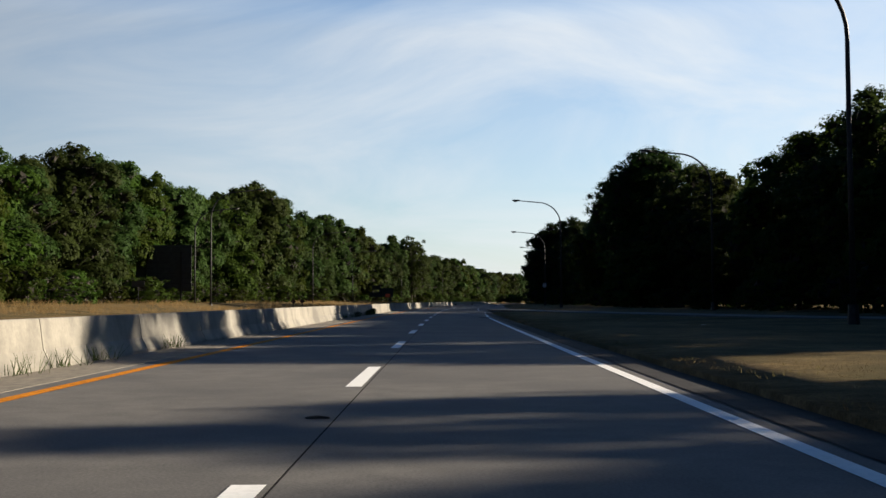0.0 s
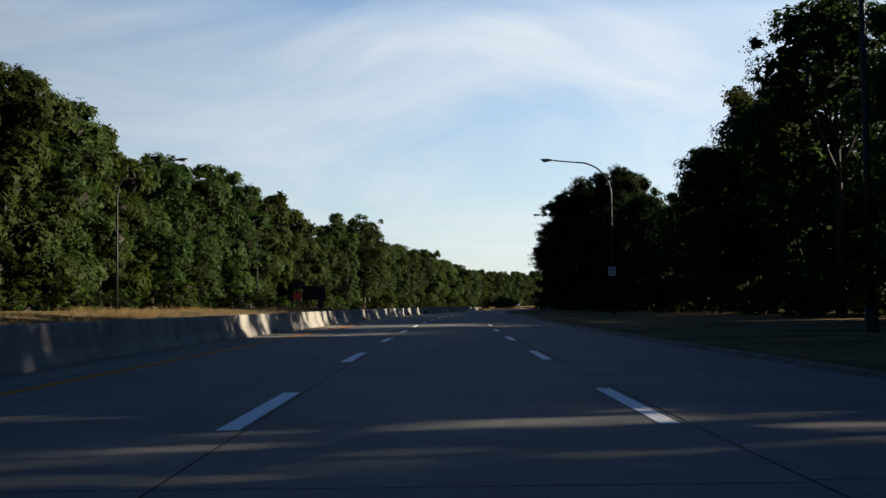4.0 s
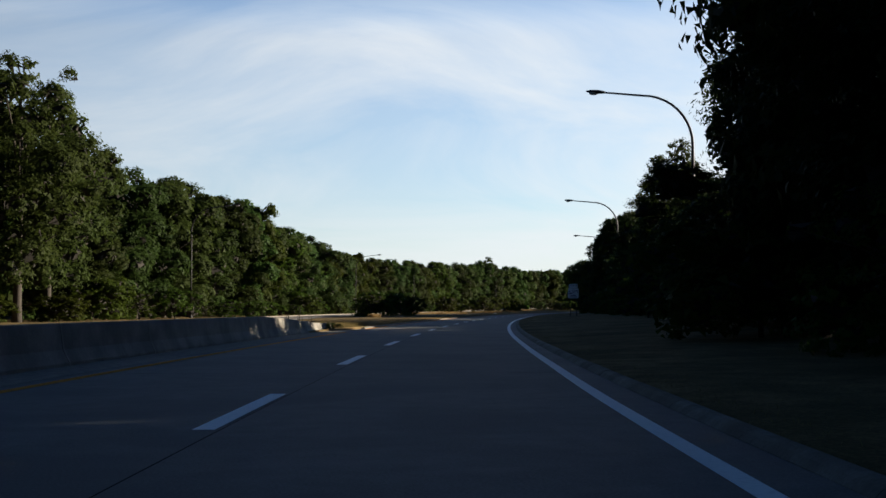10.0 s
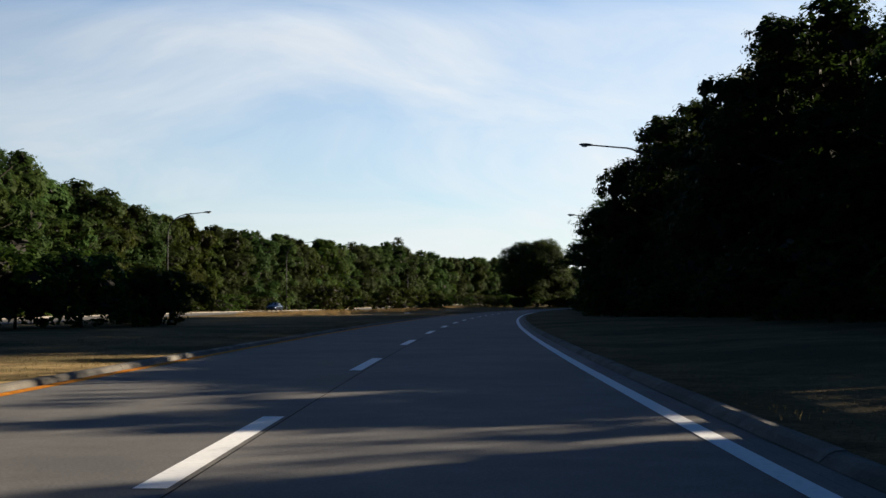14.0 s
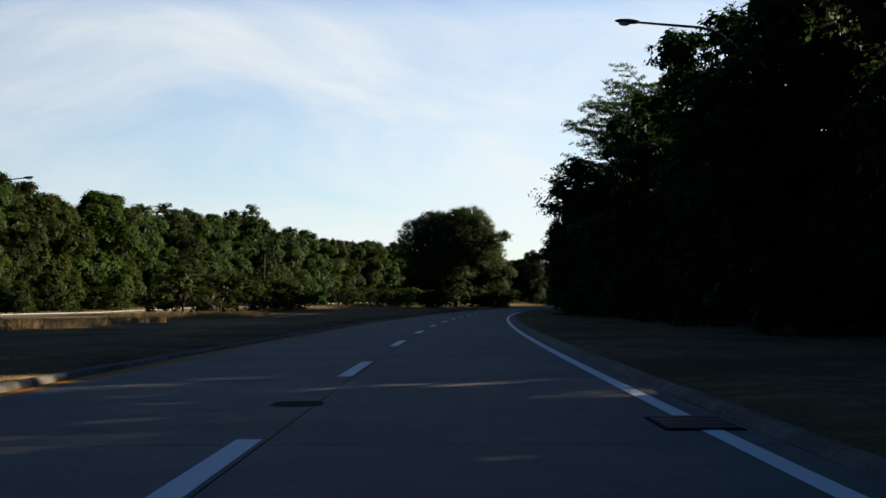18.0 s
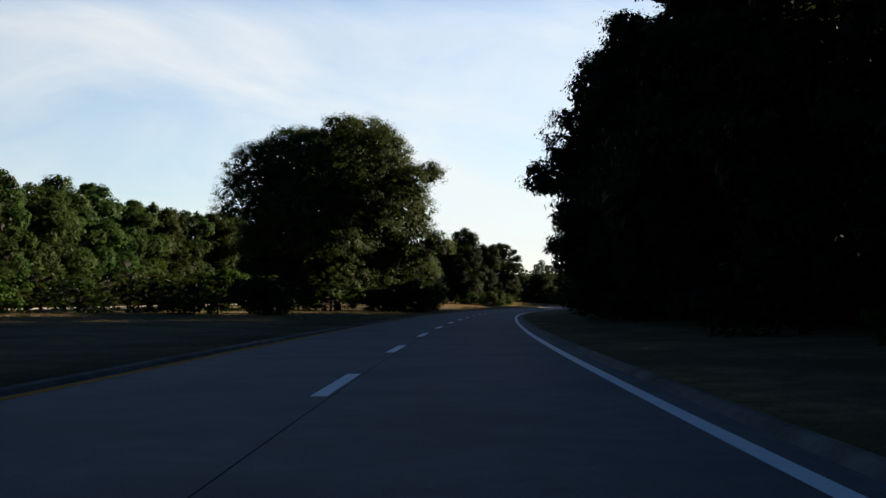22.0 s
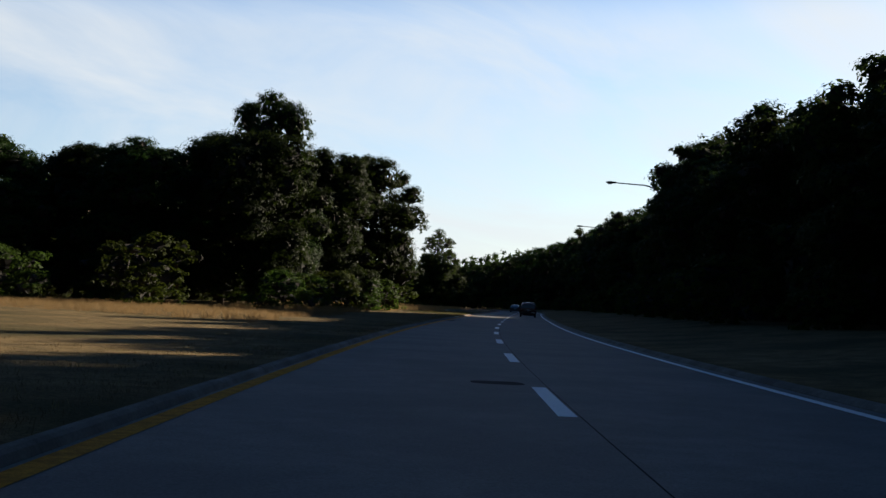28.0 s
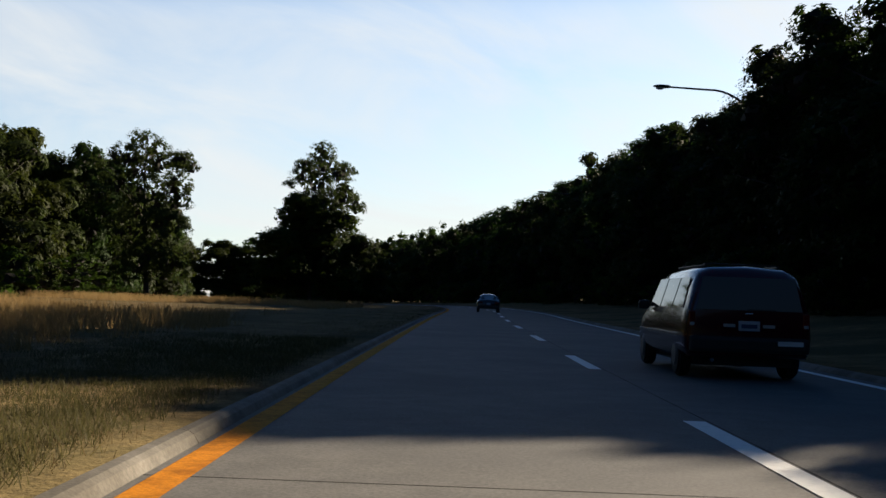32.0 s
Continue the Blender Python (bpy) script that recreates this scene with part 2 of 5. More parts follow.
M_SOD = foliage("damp_grass_blade", (0.050, 0.055, 0.020), (0.14, 0.125, 0.050), 0.02)
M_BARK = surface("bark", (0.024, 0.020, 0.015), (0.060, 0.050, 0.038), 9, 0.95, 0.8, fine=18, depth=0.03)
M_LEAF = foliage("oak_leaf", (0.023, 0.038, 0.009), (0.040, 0.062, 0.015))
M_LEAF_B = foliage("maple_leaf", (0.031, 0.052, 0.012), (0.055, 0.084, 0.020))
M_LEAF_C = foliage("shrub_leaf", (0.022, 0.040, 0.005), (0.058, 0.084, 0.013))
# brighter leaf for the median oak, light on its front put into the colour
M_LEAF_LIT = foliage("lit_oak_leaf", (0.042, 0.066, 0.015), (0.068, 0.098, 0.025))
# oak leaf darkened: shade on the right wood and median clump put in colour
M_LEAF_SHADE = foliage("shaded_oak_leaf", (0.014, 0.026, 0.005), (0.024, 0.042, 0.008))
# near-black crown filling, the shade inside the crowns painted as colour
M_CORE_SHADE = surface("crown_core_shade", (0.012, 0.011, 0.008), (0.030, 0.026, 0.018), 3, 0.95, 0.0)
M_STEEL = surface("dark_steel", (0.018, 0.018, 0.02), (0.04, 0.04, 0.042), 6, 0.5, 0.15, metal=0.6)
M_ALU = surface("sign_back", (0.02, 0.021, 0.022), (0.04, 0.04, 0.04), 2.0, 0.7, 0.1)


def plain(name, colour, rough=0.5, metal=0.0, coat=0.0, spec=0.5):
    m = bpy.data.materials.new(name)
    m.use_nodes = True
    nt = m.node_tree
    b = nt.nodes["Principled BSDF"]
    b.inputs["Roughness"].default_value, b.inputs["Metallic"].default_value = rough, metal
    b.inputs["Coat Weight"].default_value, b.inputs["Specular IOR Level"].default_value = coat, spec
    tex = nt.nodes.new("ShaderNodeTexNoise")
    tex.inputs["Scale"].default_value, tex.inputs["Detail"].default_value = 7.0, 6.0
    hsv = nt.nodes.new("ShaderNodeHueSaturation")
    hsv.inputs["Color"].default_value = (*colour, 1)
    rng = nt.nodes.new("ShaderNodeMapRange")
    rng.inputs["To Min"].default_value, rng.inputs["To Max"].default_value = 0.85, 1.15
    nt.links.new(tex.outputs["Fac"], rng.inputs["Value"])
    nt.links.new(rng.outputs[0], hsv.inputs["Value"])
    nt.links.new(hsv.outputs[0], b.inputs["Base Color"])
    return m


M_SIGN_WHITE = plain("sign_white", (0.75, 0.75, 0.73), 0.45)
M_SIGN_BLACK = plain("sign_black", (0.015, 0.015, 0.018), 0.5)
M_SIGN_BLUE = plain("sign_navy", (0.02, 0.03, 0.08), 0.5)
M_SIGN_RED = plain("sign_red", (0.30, 0.05, 0.03), 0.5)
M_MARKER = plain("dark_red_marker", (0.045, 0.010, 0.008), 0.6)
M_REFLECTOR = plain("yellow_reflector", (0.65, 0.50, 0.04), 0.35)
M_VAN = plain("maroon_paint", (0.060, 0.001, 0.007), 0.22, 0.0, 0.6, 0.4)
M_SEDAN = plain("black_paint", (0.012, 0.013, 0.016), 0.25, 0.2, 0.8)
M_NAVY = plain("navy_paint", (0.02, 0.035, 0.07), 0.3, 0.3, 0.6)
M_GLASS = plain("tinted_glass", (0.006, 0.008, 0.011), 0.04, 0.0, 0.0, 0.5)
M_RUBBER = plain("rubber", (0.015, 0.015, 0.015), 0.85)
M_TRIM = plain("black_trim", (0.014, 0.014, 0.015), 0.55)
M_CHROME = plain("chrome", (0.6, 0.6, 0.62), 0.2, 1.0)
M_RIM = plain("wheel_metal", (0.12, 0.12, 0.125), 0.45, 0.8)
M_LIGHT_RED = plain("red_lens", (0.16, 0.006, 0.006), 0.2)
M_LIGHT_WHITE = plain("clear_lens", (0.45, 0.43, 0.40), 0.2)
M_PLATE = plain("number_plate_face", (0.45, 0.48, 0.52), 0.5)
M_PLATE_BAR = plain("number_plate_bar", (0.05, 0.07, 0.15), 0.5)

# ---- the road's line: the divider between the two lanes ----
LINE_Y0, LINE_STEP = -100.0, 60.0
LINE_X = [-1.10, -1.22, -1.24, -0.86, 0.27, 2.95, 7.95, 16.29, 28.07, 42.58, 59.78, 79.84, 103.11, 129.83, 159.43, 192.92, 230.83, 270.14, 310.50]


def line_point(y):
    k = min(max(int((y - LINE_Y0) // LINE_STEP), 1), len(LINE_X) - 3)
    f = (y - LINE_Y0) / LINE_STEP - k
    a, b, c, d = LINE_X[k - 1:k + 3]
    return 0.5 * (2 * b + (c - a) * f + (2 * a - 5 * b + 4 * c - d) * f * f + (3 * b - a - 3 * c + d) * f ** 3)


def road_line():
    pts = [(line_point(y), y) for y in np.arange(-160, 905.1, 1.0)]
    (x0, y0), (x1, y1) = pts[-2], pts[-1]
    head = math.atan2(x1 - x0, y1 - y0)
    x, y = x1, y1
    for k in range(420):                       # past the last bend the road swings back to the left
        bend = 0.0006 if k < 25 else (-0.0021 if k < 380 else 0.0)
        head += bend
        x, y = x + math.sin(head), y + math.cos(head)
        pts.append((x, y))
    p = np.array(pts)
    d = np.gradient(p, axis=0)
    s = np.concatenate([[0], np.cumsum(np.hypot(*np.diff(p, axis=0).T))])
    s -= np.interp(0.0, p[:1000, 1], s[:1000])
    return p, np.unwrap(np.arctan2(d[:, 0], d[:, 1])), s


LINE_P, LINE_HEAD, LINE_S = road_line()


def smooth(a, b, v):
    v = np.clip((v - a) / (b - a), 0, 1)
    return v * v * (3 - 2 * v)


def bank(s):
    """Superelevation: how far the road falls to the right per metre."""
    return np.interp(s, [640, 690, 750, 815, 880, 1000, 1130], [0, 0.016, 0.030, 0.045, 0.053, 0.053, 0.0])


def lie(s, o):
    """Height of the land at s along and o across the road, before kerbs."""
    s, o = np.asarray(s, float), np.asarray(o, float)
    pivot = np.interp(s, [700, 790], [1.7, -1.9])
    tilt = -bank(s) * (np.clip(o, -32, 5.5) - pivot) * (1 - smooth(6.5, 14, o))
    rise = smooth(270, 330, s) * (1 - smooth(430, 500, s)) * np.clip(o - 6, 0, 20) * 0.045
    bankside = (1 - smooth(300, 345, s)) * smooth(17, 33, -o) * 0.9
    return tilt + rise + bankside


def heading(s):
    return float(np.interp(s, LINE_S, LINE_HEAD))


def at(s, o, z=0.0):
    """World place at s along the road, o to its right, z above the land."""
    h = heading(s)
    return (float(np.interp(s, LINE_S, LINE_P[:, 0])) + o * math.cos(h), float(np.interp(s, LINE_S, LINE_P[:, 1])) - o * math.sin(h), float(lie(s, o)) + z)


def stand(s, o, z=0.0, turn=0.0):
    """A pose standing on the land, +y along the road."""
    return pose(*at(s, o, z), 0, 0, turn - math.degrees(heading(s)))


def kerb_left(s):
    return np.interp(s, [-200, 338, 346, 2000], [-5.5, -5.5, -4.3, -4.3])


def kerb_right(s):
    return np.interp(s, [-200, 96, 118, 150, 178, 228, 268, 300, 380, 450, 2000], [4.85, 4.85, 8.6, 8.2, 8.1, 8.1, 5.1, 5.0, 4.7, 4.6, 4.6])


def opposite(s):
    """Middle of the opposite carriageway."""
    return np.interp(s, [-200, 310, 345, 380, 420, 470, 540, 620, 720, 900, 960, 1040, 1500], [-11.3, -11.3, -15, -20.5, -25, -30, -36.5, -42, -47, -52, -46, -33, -31])


def tall_right(s):
    """Height of the trees along the right edge."""
    return np.interp(s, [-50, 12, 18, 21, 29, 33, 52, 56, 78, 85, 102, 108, 120, 133, 141, 151, 166, 179, 184, 203, 211, 216, 232, 241, 247, 253, 259, 267, 278, 290, 300, 325, 338, 342, 353, 366, 371, 400, 414, 428, 445, 465, 481, 515, 520, 524, 529, 536, 545, 562, 582, 600, 604, 622, 635, 648, 672, 690, 715, 735, 785, 800, 820, 843, 863, 876, 896, 916, 924, 945, 960, 1000, 1022, 1110, 1140],
                     [11, 11.5, 12, 8, 8, 17, 17, 12.2, 12.2, 18, 18, 15.7, 15.1, 16.5, 18.4, 22.4, 24, 20.8, 22.4, 20, 18, 16, 13.6, 13.4, 13, 14.5, 13.5, 15.5, 18.5, 21.5, 21.5, 19, 17.4, 10.0, 9.0, 9.4, 11.8, 12.3, 10.8, 12.8, 14.9, 17, 16.8, 15.6, 13.8, 13.2, 12.4, 12.4, 13.6, 17, 17, 17.5, 13.5, 13.5, 16, 15, 17.3, 18.5, 18, 15, 15.2, 15.5, 13, 12, 13.5, 15.8, 17.5, 18, 14.8, 14.2, 15.8, 16.4, 18.2, 18.5, 16])


def tall_left(s):
    return np.interp(s, [-50, 110, 121, 139, 151, 162, 177, 187, 208, 223, 240, 258, 270, 285, 297, 320, 328, 339, 354, 365, 376, 386, 396, 410, 452, 465, 471, 494, 510, 518, 533, 544, 579, 620, 648, 666, 694, 730, 748, 757, 768, 785, 805, 856, 1200],
                     [14.5, 15.1, 17.6, 18, 19.8, 17.8, 18.2, 18.2, 22, 24.2, 23.2, 20.8, 22.5, 23.6, 21.4, 22.7, 21.4, 19.4, 16.6, 20.5, 24, 22.5, 20.2, 19, 18.7, 20, 16.4, 16.9, 18.5, 15.3, 17.4, 15.6, 15.7, 16.7, 16.9, 18.3, 18.5, 19.8, 22.7, 19.6, 18.5, 20.3, 18.2, 20.5, 18])


def wood_right(s):
    """Trunks of the wood's edge on the right."""
    return np.interp(s, [-200, 0, 60, 150, 200, 232, 270, 295, 320, 350, 400, 450, 560, 690, 720, 760, 800, 840, 900, 1100, 1500], [38, 38, 34, 29, 28, 26, 21.5, 15.0, 15.0, 18, 18.5, 17.5, 15.5, 14, 15.5, 17.5, 18.5, 17.0, 18, 17, 17])


def wood_left(s):
    return np.interp(s, [-200, 0, 200, 340, 420, 470, 560, 700, 900, 960, 1040, 1100, 1500], [-39, -39, -41, -41, -42, -43, -54, -60, -66, -58, -44, -42, -42])


# ---- mesh helpers ----


def mesh_object(name, verts, faces, material, parent=None, label="", shade=False):
    me = bpy.data.meshes.new(name)
    me.from_pydata([tuple(v) for v in verts], [], faces)
    me.materials.append(material)
    if shade:
        me.polygons.foreach_set("use_smooth", [True] * len(me.polygons))
    me.update()
    ob = new(name, me)
    ob.parent = parent
    if label:
        ob["label"] = label
    return ob


def part(name, bm, material, parent=None, label="", shade=False):
    me = bpy.data.meshes.new(name)
    bm.normal_update()
    bm.to_mesh(me)
    bm.free()
    me.materials.append(material)
    if shade:
        me.polygons.foreach_set("use_smooth", [True] * len(me.polygons))
    ob = new(name, me)
    ob.parent = parent
    if label:
        ob["label"] = label
    return ob


def group_of(name, m, label, category, group="", kind=""):
    ob = new(name)
    ob.matrix_world = m
    return tagged(ob, label, category, group, kind)


def box(bm, x0, x1, y0, y1, z0, z1, bevel=0.0):
    made = bmesh.ops.create_cube(bm, size=1.0, matrix=Matrix.LocRotScale(((x0 + x1) / 2, (y0 + y1) / 2, (z0 + z1) / 2), None, (x1 - x0, y1 - y0, z1 - z0)))
    if bevel:
        edges = list({e for v in made["verts"] for e in v.link_edges})
        bmesh.ops.bevel(bm, geom=edges, offset=bevel, segments=2, affect="EDGES", profile=0.7)
    return bm


def tube(path, radii, sides=8):
    """Verts and faces of a bent tapered tube."""
    path = [Vector(p) for p in path]
    verts, faces = [], []
    side = None
    for i, p in enumerate(path):
        d = (path[min(i + 1, len(path) - 1)] - path[max(i - 1, 0)]).normalized()
        if side is None:
            side = d.orthogonal().normalized()
        side = (side - d * side.dot(d)).normalized()
        up = d.cross(side)
        for k in range(sides):
            a = 2 * math.pi * k / sides
            verts.append(p + (side * math.cos(a) + up * math.sin(a)) * radii[i])
    for i in range(len(path) - 1):
        for k in range(sides):
            a, b = i * sides + k, i * sides + (k + 1) % sides
            faces.append((a, b, b + sides, a + sides))
    faces.append(tuple(range(sides))[::-1])
    faces.append(tuple(range(len(verts) - sides, len(verts))))
    return verts, faces


def ribbon(name, s0, s1, o0, o1, z, material, step=3.0, parent=None, thick=0.0):
    """A strip along the road; o0 and o1 are numbers or functions of s."""
    f0 = o0 if callable(o0) else (lambda s: o0)
    f1 = o1 if callable(o1) else (lambda s: o1)
    n = max(1, int(round((s1 - s0) / step)))
    verts, faces = [], []
    for i in range(n + 1):
        s = s0 + (s1 - s0) * i / n
        a, b = float(f0(s)), float(f1(s))
        verts += [at(s, a, z), at(s, b, z)]
        if thick:
            verts += [at(s, a, z - thick), at(s, b, z - thick)]
    w = 4 if thick else 2
    for i in range(n):
        p, q = i * w, (i + 1) * w
        faces.append((p, p + 1, q + 1, q))
        if thick:
            faces += [(p + 2, p, q, q + 2), (p + 1, p + 3, q + 3, q + 1)]
    if thick:
        faces += [(0, 2, 3, 1), (n * 4, n * 4 + 1, n * 4 + 3, n * 4 + 2)]
    return mesh_object(name, verts, faces, material, parent)


# ---- ground: one sheet, sunk under the road, reaching the horizon ----


def build_ground():
    cols, verts, faces = 0, [], []
    ss = np.concatenate([[-150.0], np.arange(-60, 1330, 4.0)])
    for s in ss:
        kl, kr = float(kerb_left(s)), float(kerb_right(s))
        verge = 0.10 if s > 347 else 0.0
        os_ = [(-420, 4.5), (-200, 4.5), (-120, 3.8), (-84, 2.2), (-64, .2), (-46, .1), (-36, .1), (-30, .1), (-24, .1), (-18, .1), (-14, .1), (-10, .1), (-7, .10), (kl + verge, .085), (kl + verge + 0.03, -.3), (kr - 0.03, -.3), (kr, .1), (kr + 1.5, .13), (kr + 4, .14), (13, .14), (16, .14), (20, .14), (26, .14), (34, .14), (50, .14), (80, .14), (140, .14), (300, .14)]
        for k, (o, z) in enumerate(os_):
            wob = 0.0
            if (o < -7.5 or o > kr + 1) and abs(o) < 60:
                wob = 0.10 * noise.noise((s * 0.06, o * 0.11, 3.0)) + 0.03 * noise.noise((s * 0.3, o * 0.4, 7.0))
                if o < 0 and abs(o - float(opposite(s))) < 6:
                    wob = -0.02
            verts.append(at(s, o, z + wob))
        cols = len(os_)
    for i in range(len(ss) - 1):
        for k in range(cols - 1):
            a = i * cols + k
            faces.append((a, a + 1, a + 1 + cols, a + cols))
    n = len(verts)
    verts += [(-3500, -3500, -1.6), (3500, -3500, -1.6), (3500, 4500, -1.6), (-3500, 4500, -1.6)]
    faces.append((n, n + 1, n + 2, n + 3))
    return tagged(mesh_object("ground", verts, faces, M_GRASS, shade=True), "dry mown grass land beside the parkway", "ground", kind="structure")


build_ground()

# ---- road and its paint ----
road = ribbon("road", -60, 1290, kerb_left, kerb_right, -0.010, M_TAR, 4.0)
tagged(road, "two-lane concrete parkway with tarred joints", "road", kind="structure")
opp = ribbon("opposite_road", -60, 1290, lambda s: opposite(s) - 4.3, lambda s: opposite(s) + 4.3, 0.125, M_OPPOSITE, 4.0)
tagged(opp, "worn sunlit opposite carriageway beyond the median", "road", kind="structure")
far_kerb = ribbon("far_kerb", -60, 1290, lambda s: opposite(s) - 4.75, lambda s: opposite(s) - 4.25, 0.24, M_FAR_KERB, 4.0, None, 0.25)
tagged(far_kerb, "pale sunlit concrete kerb along the opposite carriageway", "kerb", kind="structure")


def paint(name, runs, o, width, material, parent, z=0.006):
    for s0, s1 in runs:
        f = o if callable(o) else (lambda s: o)
        ribbon(name, s0, s1, lambda s: f(s) - width / 2, lambda s: f(s) + width / 2, z, material, 2.5, parent)


CYCLE, DASH = 12.19, 4.4
DASH_END = [(-6, -54.0), (0, 19.0), (4, 66.5), (11, 152.0), (17, 225.0), (24, 310.2), (30, 381.3), (40, 504.4), (47, 590.8), (53, 664.8), (58, 727.5), (65, 810.2), (71, 881.3), (74, 917.1), (100, 1234.0)]
runs = []
for k in range(-6, 98):
    end = float(np.interp(k, [p for p, q in DASH_END], [q for p, q in DASH_END]))
    runs.append((end - DASH, end))
paint("lane_dash", runs, 0.045, 0.215, M_WHITE, road)
paint("edge_line", [(-60, 104)], lambda s: np.interp(s, [75, 104], [3.93, 4.45]), 0.18, M_WHITE, road)
paint("edge_line", [(262, 470), (470, 700), (700, 950), (950, 1200)], lambda s: np.interp(s, [262, 290, 298, 305, 320, 330, 380, 450], [4.45, 4.25, 4.24, 4.28, 4.28, 4.24, 4.08, 4.00]), 0.19, M_WHITE, road)
paint("merge_dash", [(123.3 + CYCLE * k, 127.7 + CYCLE * k) for k in range(5)], 4.12, 0.19, M_WHITE, road)
paint("yellow_line", [(-60, 338), (346, 600), (600, 900), (900, 1200)], lambda s: np.interp(s, [338, 346], [-3.86, -3.88]), 0.22, M_YELLOW, road)

# ---- barrier of precast sections ----
PROFILE = [(-0.30, 0.0), (0.30, 0.0), (0.30, 0.07), (0.17, 0.33), (0.10, 0.84), (0.085, 0.86), (-0.085, 0.86), (-0.10, 0.84), (-0.17, 0.33), (-0.30, 0.07)]


def barrier_section(s0, s1):
    """One cast section; the last ones step down to the low end of the run."""
    verts, faces = [], []
    stations = [s0 + 0.012, (s0 + s1) / 2, s1 - 0.012]
    for s in stations:
        k = float(np.interp(s, [327, 332, 341, 342.5], [1.0, 0.84, 0.47, 0.45]))
        for o, z in PROFILE:
            verts.append(at(s, -5.75 + o, z * k))
    n = len(PROFILE)
    for i in range(2):
        for k in range(n):
            a, b = i * n + k, i * n + (k + 1) % n
            faces.append((a, a + n, b + n, b))
    faces += [tuple(range(n)), tuple(range(2 * n, 3 * n))[::-1]]
    ob = mesh_object("barrier_section", verts, faces, M_BARRIER)
    # a pale strip at the joint, on the side of this carriageway
    face = PROFILE[1:6]
    strip, quads = [], []
    for s in (s0 + 0.012, s0 + 0.085):
        k = float(np.interp(s, [327, 332, 341, 342.5], [1.0, 0.84, 0.47, 0.45]))
        strip += [at(s, -5.75 + o + 0.003, z * k + 0.003) for o, z in face]
    for k in range(4):
        quads.append((k, k + 5, k + 6, k + 1))
    mesh_object("joint_edge", strip, quads, M_JOINT, ob)
    return tagged(ob, "weathered concrete safety barrier section between the carriageways", "barrier", "median barrier sections")


s = -36.0
while s < 341:
    barrier_section(s, s + 6.1)
    s += 6.1
barrier_section(s, 344.6)
ledge = ribbon("barrier_footing", -60, 345, -5.5, -4.30, 0.006, M_DIRT, 4.0, None, 0.08)
tagged(ledge, "dirty concrete footing strip along the barrier", "footing", kind="structure")
shoulder = ribbon("shoulder_edge", -60, 100, 4.22, 4.86, 0.012, M_ASPHALT, 4.0)
tagged(shoulder, "dark asphalt edge strip beside the white line", "shoulder", kind="structure")

# ---- entrance ramp from the right ----


def ramp_middle(s):
    return np.interp(s, [12, 30, 60, 90, 112, 140], [48, 33, 19.5, 11.6, 7.2, 6.2])


ramp = ribbon("ramp", 12, 118, lambda s: ramp_middle(s) - 2.0 - 0.5 * (s < 60), lambda s: ramp_middle(s) + 2.0 + 0.5 * (s < 60), 0.2, M_SLAB, 3.0, None, 0.15)
tagged(ramp, "pale concrete entrance ramp joining from the wood", "ramp", kind="structure")

# ---- trees ----
rng = np.random.default_rng(11)


def leaf_points(centres, normals, sizes, gen):
    """Three-cornered tilted leaf sprays, one island each."""
    n = len(centres)
    ref = gen.normal(size=(n, 3))
    u = np.cross(normals, ref)
    u /= np.linalg.norm(u, axis=1)[:, None] + 1e-9
    v = np.cross(normals, u)
    a = sizes[:, None]
    asp = gen.uniform(0.6, 1.0, (n, 1))
    skew = gen.uniform(-0.3, 0.3, (n, 1))
    p0 = centres - u * a * 0.42 + v * a * asp * 0.45
    p1 = centres - u * a * 0.38 - v * a * asp * 0.45
    p2 = centres + u * a * 0.62 + v * a * skew - normals * a * 0.15
    return np.stack([p0, p1, p2], 1).reshape(-1, 3)


def leaf_mesh(name, verts, material, inner=0, corners=3):
    """Loose leaves or blades; the last ones in the list fill the crown, coloured as its shade."""
    n = len(verts) // corners
    me = bpy.data.meshes.new(name)
    me.vertices.add(len(verts))
    me.vertices.foreach_set("co", np.ascontiguousarray(verts, dtype=np.float32).ravel())
    me.loops.add(n * corners)
    me.loops.foreach_set("vertex_index", np.arange(n * corners, dtype=np.int32))
    me.polygons.add(n)
    me.polygons.foreach_set("loop_start", np.arange(0, n * corners, corners, dtype=np.int32))
    me.materials.append(material)
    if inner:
        me.materials.append(M_CORE_SHADE)
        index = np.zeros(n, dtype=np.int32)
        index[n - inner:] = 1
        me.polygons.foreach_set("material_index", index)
    me.update(calc_edges=True)
    return me


